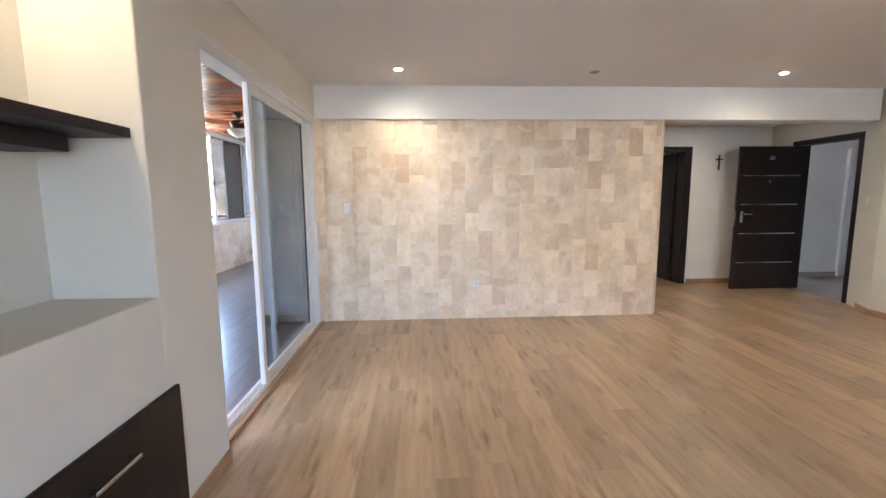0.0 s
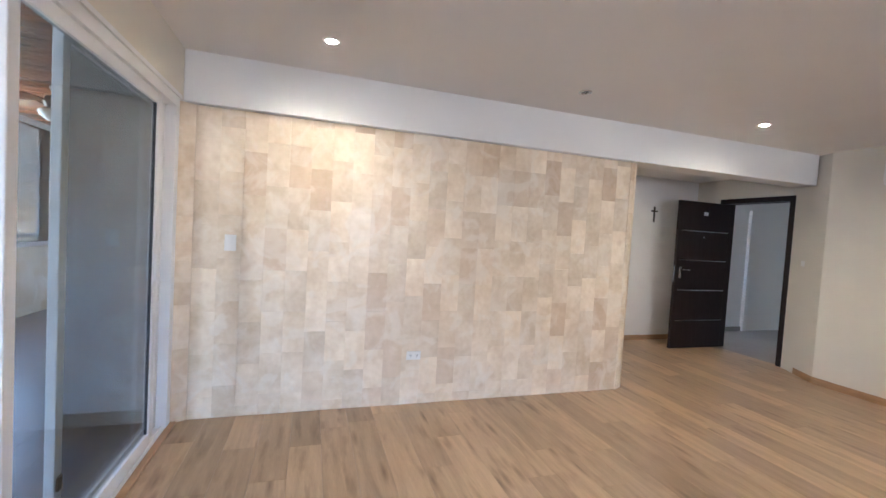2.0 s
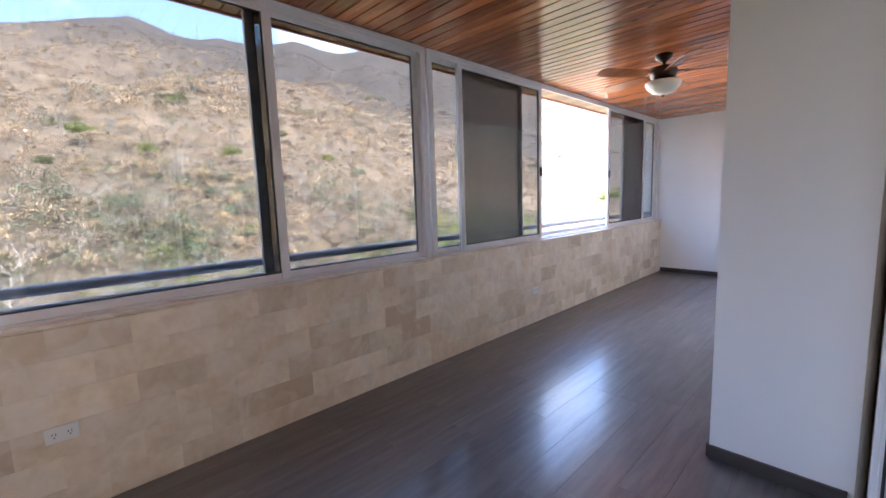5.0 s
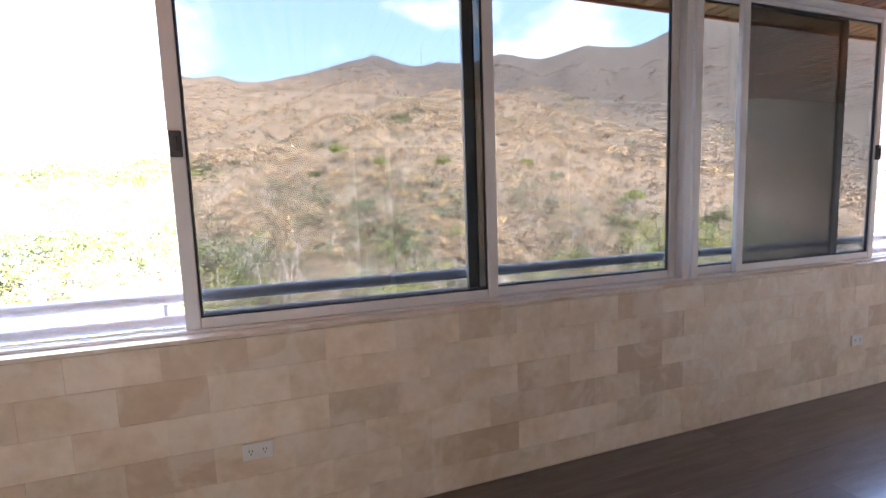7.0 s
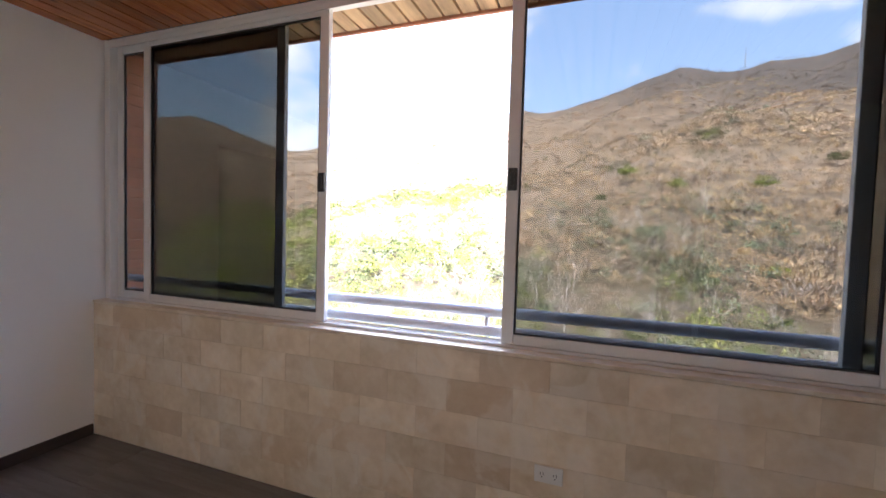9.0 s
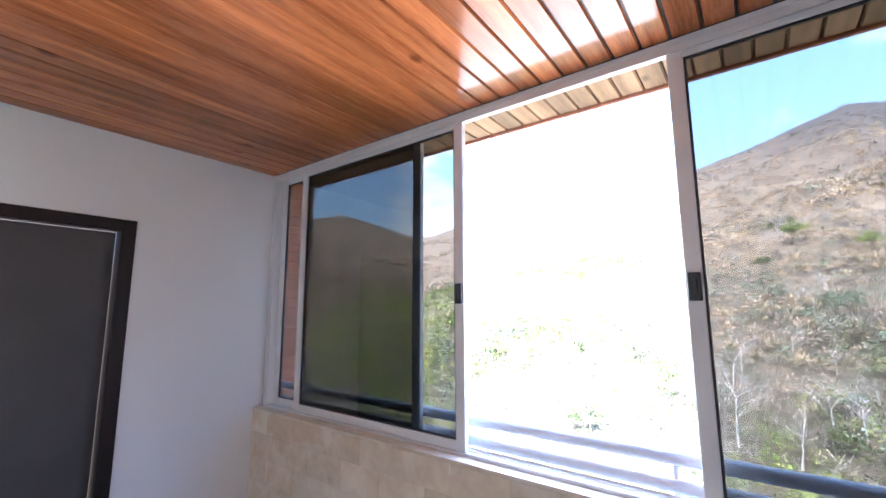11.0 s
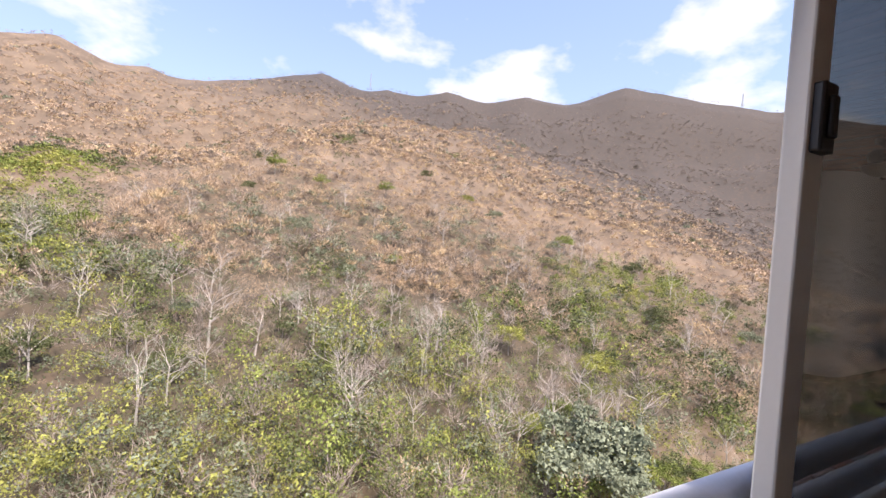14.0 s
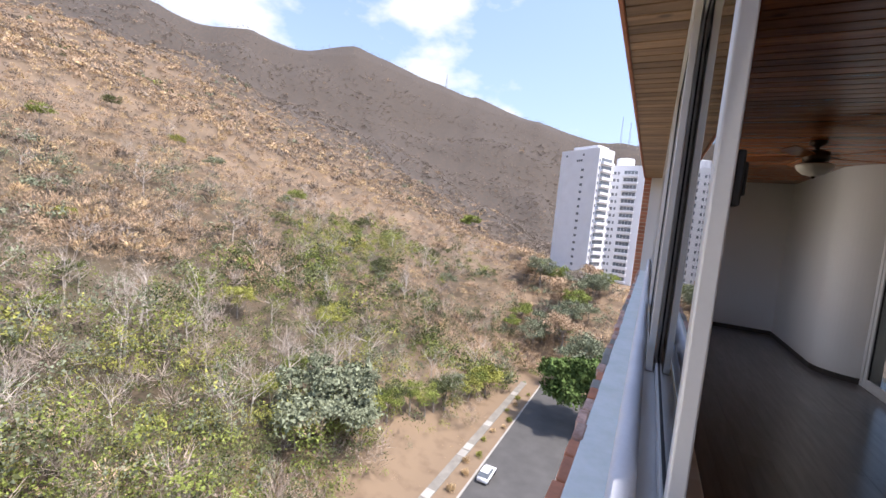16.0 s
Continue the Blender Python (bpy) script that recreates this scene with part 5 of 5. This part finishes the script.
for k in range(20):
    z = 24.0 - 2.75 * k
    tower_window(tower2, f2, 2.6, z, 1.0, 1.1)
    tower_window(tower2, f2, 4.0, z, 0.7, 1.1)
    b = part("balcony", f2.slab(5.6, 11.2, z - 1.3, z - 0.45, 0.0, 1.3), TOWERWALL, tower2)
    part("opening", f2.slab(6.0, 10.8, z - 0.45, z + 1.0, -0.1, 0.12), DARKGLASS, b)
    for u in (7.2, 8.4, 9.6):
        part("post", f2.slab(u - 0.06, u + 0.06, z - 0.45, z + 1.0, 0.05, 0.18), TOWERWALL, b)


# ---- parked car ----
CARPAINT = material("white_car_paint", (0.72, 0.73, 0.74), 0.25, vary=0.03, scale=2, bump=0.0)
car = thing("car", -20.6, 57.0, Z0 + 0.05, "small white hatchback parked along the kerb", "car")
bm = bmesh.new()
prof = [(-2.0, 0.25), (-2.02, 0.62), (-1.85, 0.86), (-1.1, 0.92), (0.9, 0.95), (1.75, 0.82), (2.02, 0.62), (2.05, 0.28)]
sides = [[bm.verts.new((sx * (0.84 if z > 0.5 else 0.80), y, z)) for y, z in prof] for sx in (-1, 1)]
for e in sides:
    bm.faces.new(e)
for i in range(len(prof)):
    k = (i + 1) % len(prof)
    bm.faces.new((sides[0][i], sides[0][k], sides[1][k], sides[1][i]))
bmesh.ops.bevel(bm, geom=bm.edges[:], offset=0.06, segments=2, affect="EDGES")
part("body", bm, CARPAINT, car, smooth=True)
bm = bmesh.new()
lo = [bm.verts.new(c) for c in ((-0.76, -1.75, 0.9), (0.76, -1.75, 0.9), (0.76, 1.0, 0.93), (-0.76, 1.0, 0.93))]
hi = [bm.verts.new(c) for c in ((-0.6, -1.35, 1.44), (0.6, -1.35, 1.44), (0.6, 0.25, 1.46), (-0.6, 0.25, 1.46))]
bm.faces.new(lo), bm.faces.new(hi)
for i in range(4):
    bm.faces.new((lo[i], lo[(i + 1) % 4], hi[(i + 1) % 4], hi[i]))
part("cabin_glass", bm, DARKGLASS, car, "dark car windows")
part("roof", box(-0.6, 0.6, -1.35, 0.25, 1.43, 1.48, 0.015), CARPAINT, car)
for sx in (-1, 1):
    for y in (-1.25, 1.3):
        wh = part("wheel", lathe([(0.31, -0.09), (0.31, 0.09)], 20, (sx * 0.76, y, 0.31), "x"), GASKET, car, "black tyre")
        part("rim", lathe([(0.19, -0.10), (0.19, 0.10)], 16, (sx * 0.76, y, 0.31), "x"), CHROME, wh)
for sx in (-0.6, 0.6):
    part("headlight", box(sx - 0.14, sx + 0.14, -2.04, -1.97, 0.6, 0.74, 0.01), PVC, car)


# ---- pieces: tiles, boards, bricks ----
CACHE = {}


def piece(name, sx, sy, sz, mat, parent, loc, rot=0.0, bevel=0.0008):
    """One small block, centred on loc; alike blocks share their mesh."""
    key = (name, mat.name, round(sx, 3), round(sy, 3), round(sz, 3))
    if key not in CACHE:
        me = bpy.data.meshes.new(name)
        x, y, z, b = sx / 2, sy / 2, sz / 2, bevel
        co, loops = [], []
        for ix, iy, iz in ((a, c, d) for a in (-1, 1) for c in (-1, 1) for d in (-1, 1)):
            co += [(ix * x, iy * (y - b), iz * (z - b)), (ix * (x - b), iy * y, iz * (z - b)), (ix * (x - b), iy * (y - b), iz * z)]
        bm = bmesh.new()
        vs = [bm.verts.new(c) for c in co]
        bmesh.ops.convex_hull(bm, input=vs)
        bmesh.ops.dissolve_limit(bm, angle_limit=0.01, verts=bm.verts[:], edges=bm.edges[:])
        bmesh.ops.recalc_face_normals(bm, faces=bm.faces[:])
        bm.to_mesh(me)
        bm.free()
        me.materials.append(mat)
        CACHE[key] = me
    ob = new(name, CACHE[key])
    ob.parent = parent
    ob.location, ob.rotation_euler = loc, (0, 0, rot)
    return ob


rp = random.Random(21)
wall_stone = bpy.data.objects["wall_stone"]


def tile_column(x, y, width, rot, offset):
    z = -offset
    while z < BEAM - 0.01:
        a, b = max(z, 0.0), min(z + 0.305, BEAM - 0.002)
        if b - a > 0.01:
            piece("tile", width - 0.0005, 0.012, round(b - a - 0.0005, 3), TRAVERTINE, wall_stone, (x, y + rp.uniform(-0.0003, 0.0003), (a + b) / 2), rot)
        z += 0.305


W = 3.63 / 24
for k in range(24):
    tile_column(-0.43 + W * (k + 0.5), 4.951, W, 0.0, rp.choice((0.0, 0.0763, 0.1525, 0.2288)) if k % 2 else rp.choice((0.1525, 0.229, 0.03)))
tile_column(-0.4865, 4.920, 0.118, math.atan2(0.062, 0.105), 0.1)
for a in (0.22, 0.62, 1.02, 1.40):
    tile_column(3.20 + 0.146 * math.sin(a), 5.097 - 0.146 * math.cos(a), 0.060, a, 0.12)

wall_low = bpy.data.objects["wall_low"]
zs = [0.0, 0.13, 0.2825, 0.435, 0.5875, 0.74, 0.8775]
for r in range(6):
    a, b = zs[r], zs[r + 1]
    y = YS - (0.305 - (2.575 - YS) % 0.305) - (0.1525 if r % 2 == 0 else 0.0) + rp.choice((0.0, 0.0, 0.03))
    while y < YN:
        c, d = max(y, YS), min(y + 0.305, YN)
        if d - c > 0.01:
            piece("tile", 0.012, round(d - c - 0.0005, 3), round(b - a - 0.0005, 3), TRAVERTINE, wall_low, (-3.198 + rp.uniform(-0.0003, 0.0003), (c + d) / 2, (a + b) / 2))
        y += 0.305


def planks(floor, x0, x1, y0, y1, width, length, mat, top):
    x, n = x0, 0
    while x < x1 - 0.02:
        w = min(width, x1 - x)
        y = y0 - rp.uniform(0, length)
        while y < y1:
            c, d = max(y, y0), min(y + length, y1)
            if d - c > 0.03:
                piece("plank", round(w - 0.0008, 4), round(d - c - 0.0008, 2), 0.012, mat, floor, (x + w / 2, (c + d) / 2, top - 0.006), 0.0, 0.0008)
                n += 1
            y += length
        x += width
    return n


planks(bpy.data.objects["floor"], -0.50, 5.99, 0.0, 6.64, 0.193, 1.22, OAK, 0.0)
structure("floor_south", box(-0.50, 4.9, -3.6, 0.0, -0.012, 0.0), OAK, "light oak laminate floor", "floor")
planks(bpy.data.objects["floor_balcony"], -3.192, -0.62, YS, YN, 0.193, 1.22, GREYWOOD, -0.002)

EDGEBRICK = material("worn_edge_brick", (0.60, 0.33, 0.24), 0.9, vary=0.25, scale=20, bump=0.4, fine=70, per_object=0.2, tint=(0.70, 0.50, 0.42))
cap = bpy.data.objects["parapet_mortar"]
y = YS - 1.0
while y < YN:
    n = rp.choice((0.10, 0.115, 0.12, 0.135, 0.16))
    piece("brick", 0.036, n, 0.04, (BRICK, EDGEBRICK, EDGEBRICK, PALE)[rp.choice((0, 0, 1, 1, 2, 3))], cap, (-3.529 + rp.uniform(-0.006, 0.005), y + n / 2, 0.806 + rp.uniform(-0.004, 0.004)), rp.uniform(-0.02, 0.02), 0.004)
    y += n + 0.012


def brick_pier(name, x0, x1, y0, y1, z0, z1, label):
    p = structure(name, box(x0 + 0.008, x1 - 0.008, y0 + 0.008, y1 - 0.008, z0, z1), GROUT, label, "pier")
    z, k = z0, 0
    while z < z1:
        if k % 2:
            piece("brick", x1 - x0, y1 - y0, 0.062, BRICK, p, ((x0 + x1) / 2, (y0 + y1) / 2, z + 0.031), 0, 0.003)
        else:
            h = (y1 - y0 - 0.01) / 2
            for c in (y0 + h / 2, y1 - h / 2):
                piece("brick", x1 - x0, h, 0.062, BRICK, p, ((x0 + x1) / 2, c, z + 0.031), 0, 0.003)
        z += 0.073
        k += 1


brick_pier("pier_south", -3.64, -3.40, -0.62, -0.385, -0.6, 2.58, "orange brick pier outside the last window")
brick_pier("pier_north", -3.64, -3.52, YN + 0.03, YN + 0.28, -1.6, 2.58, "orange brick pier at the far end of the facade")
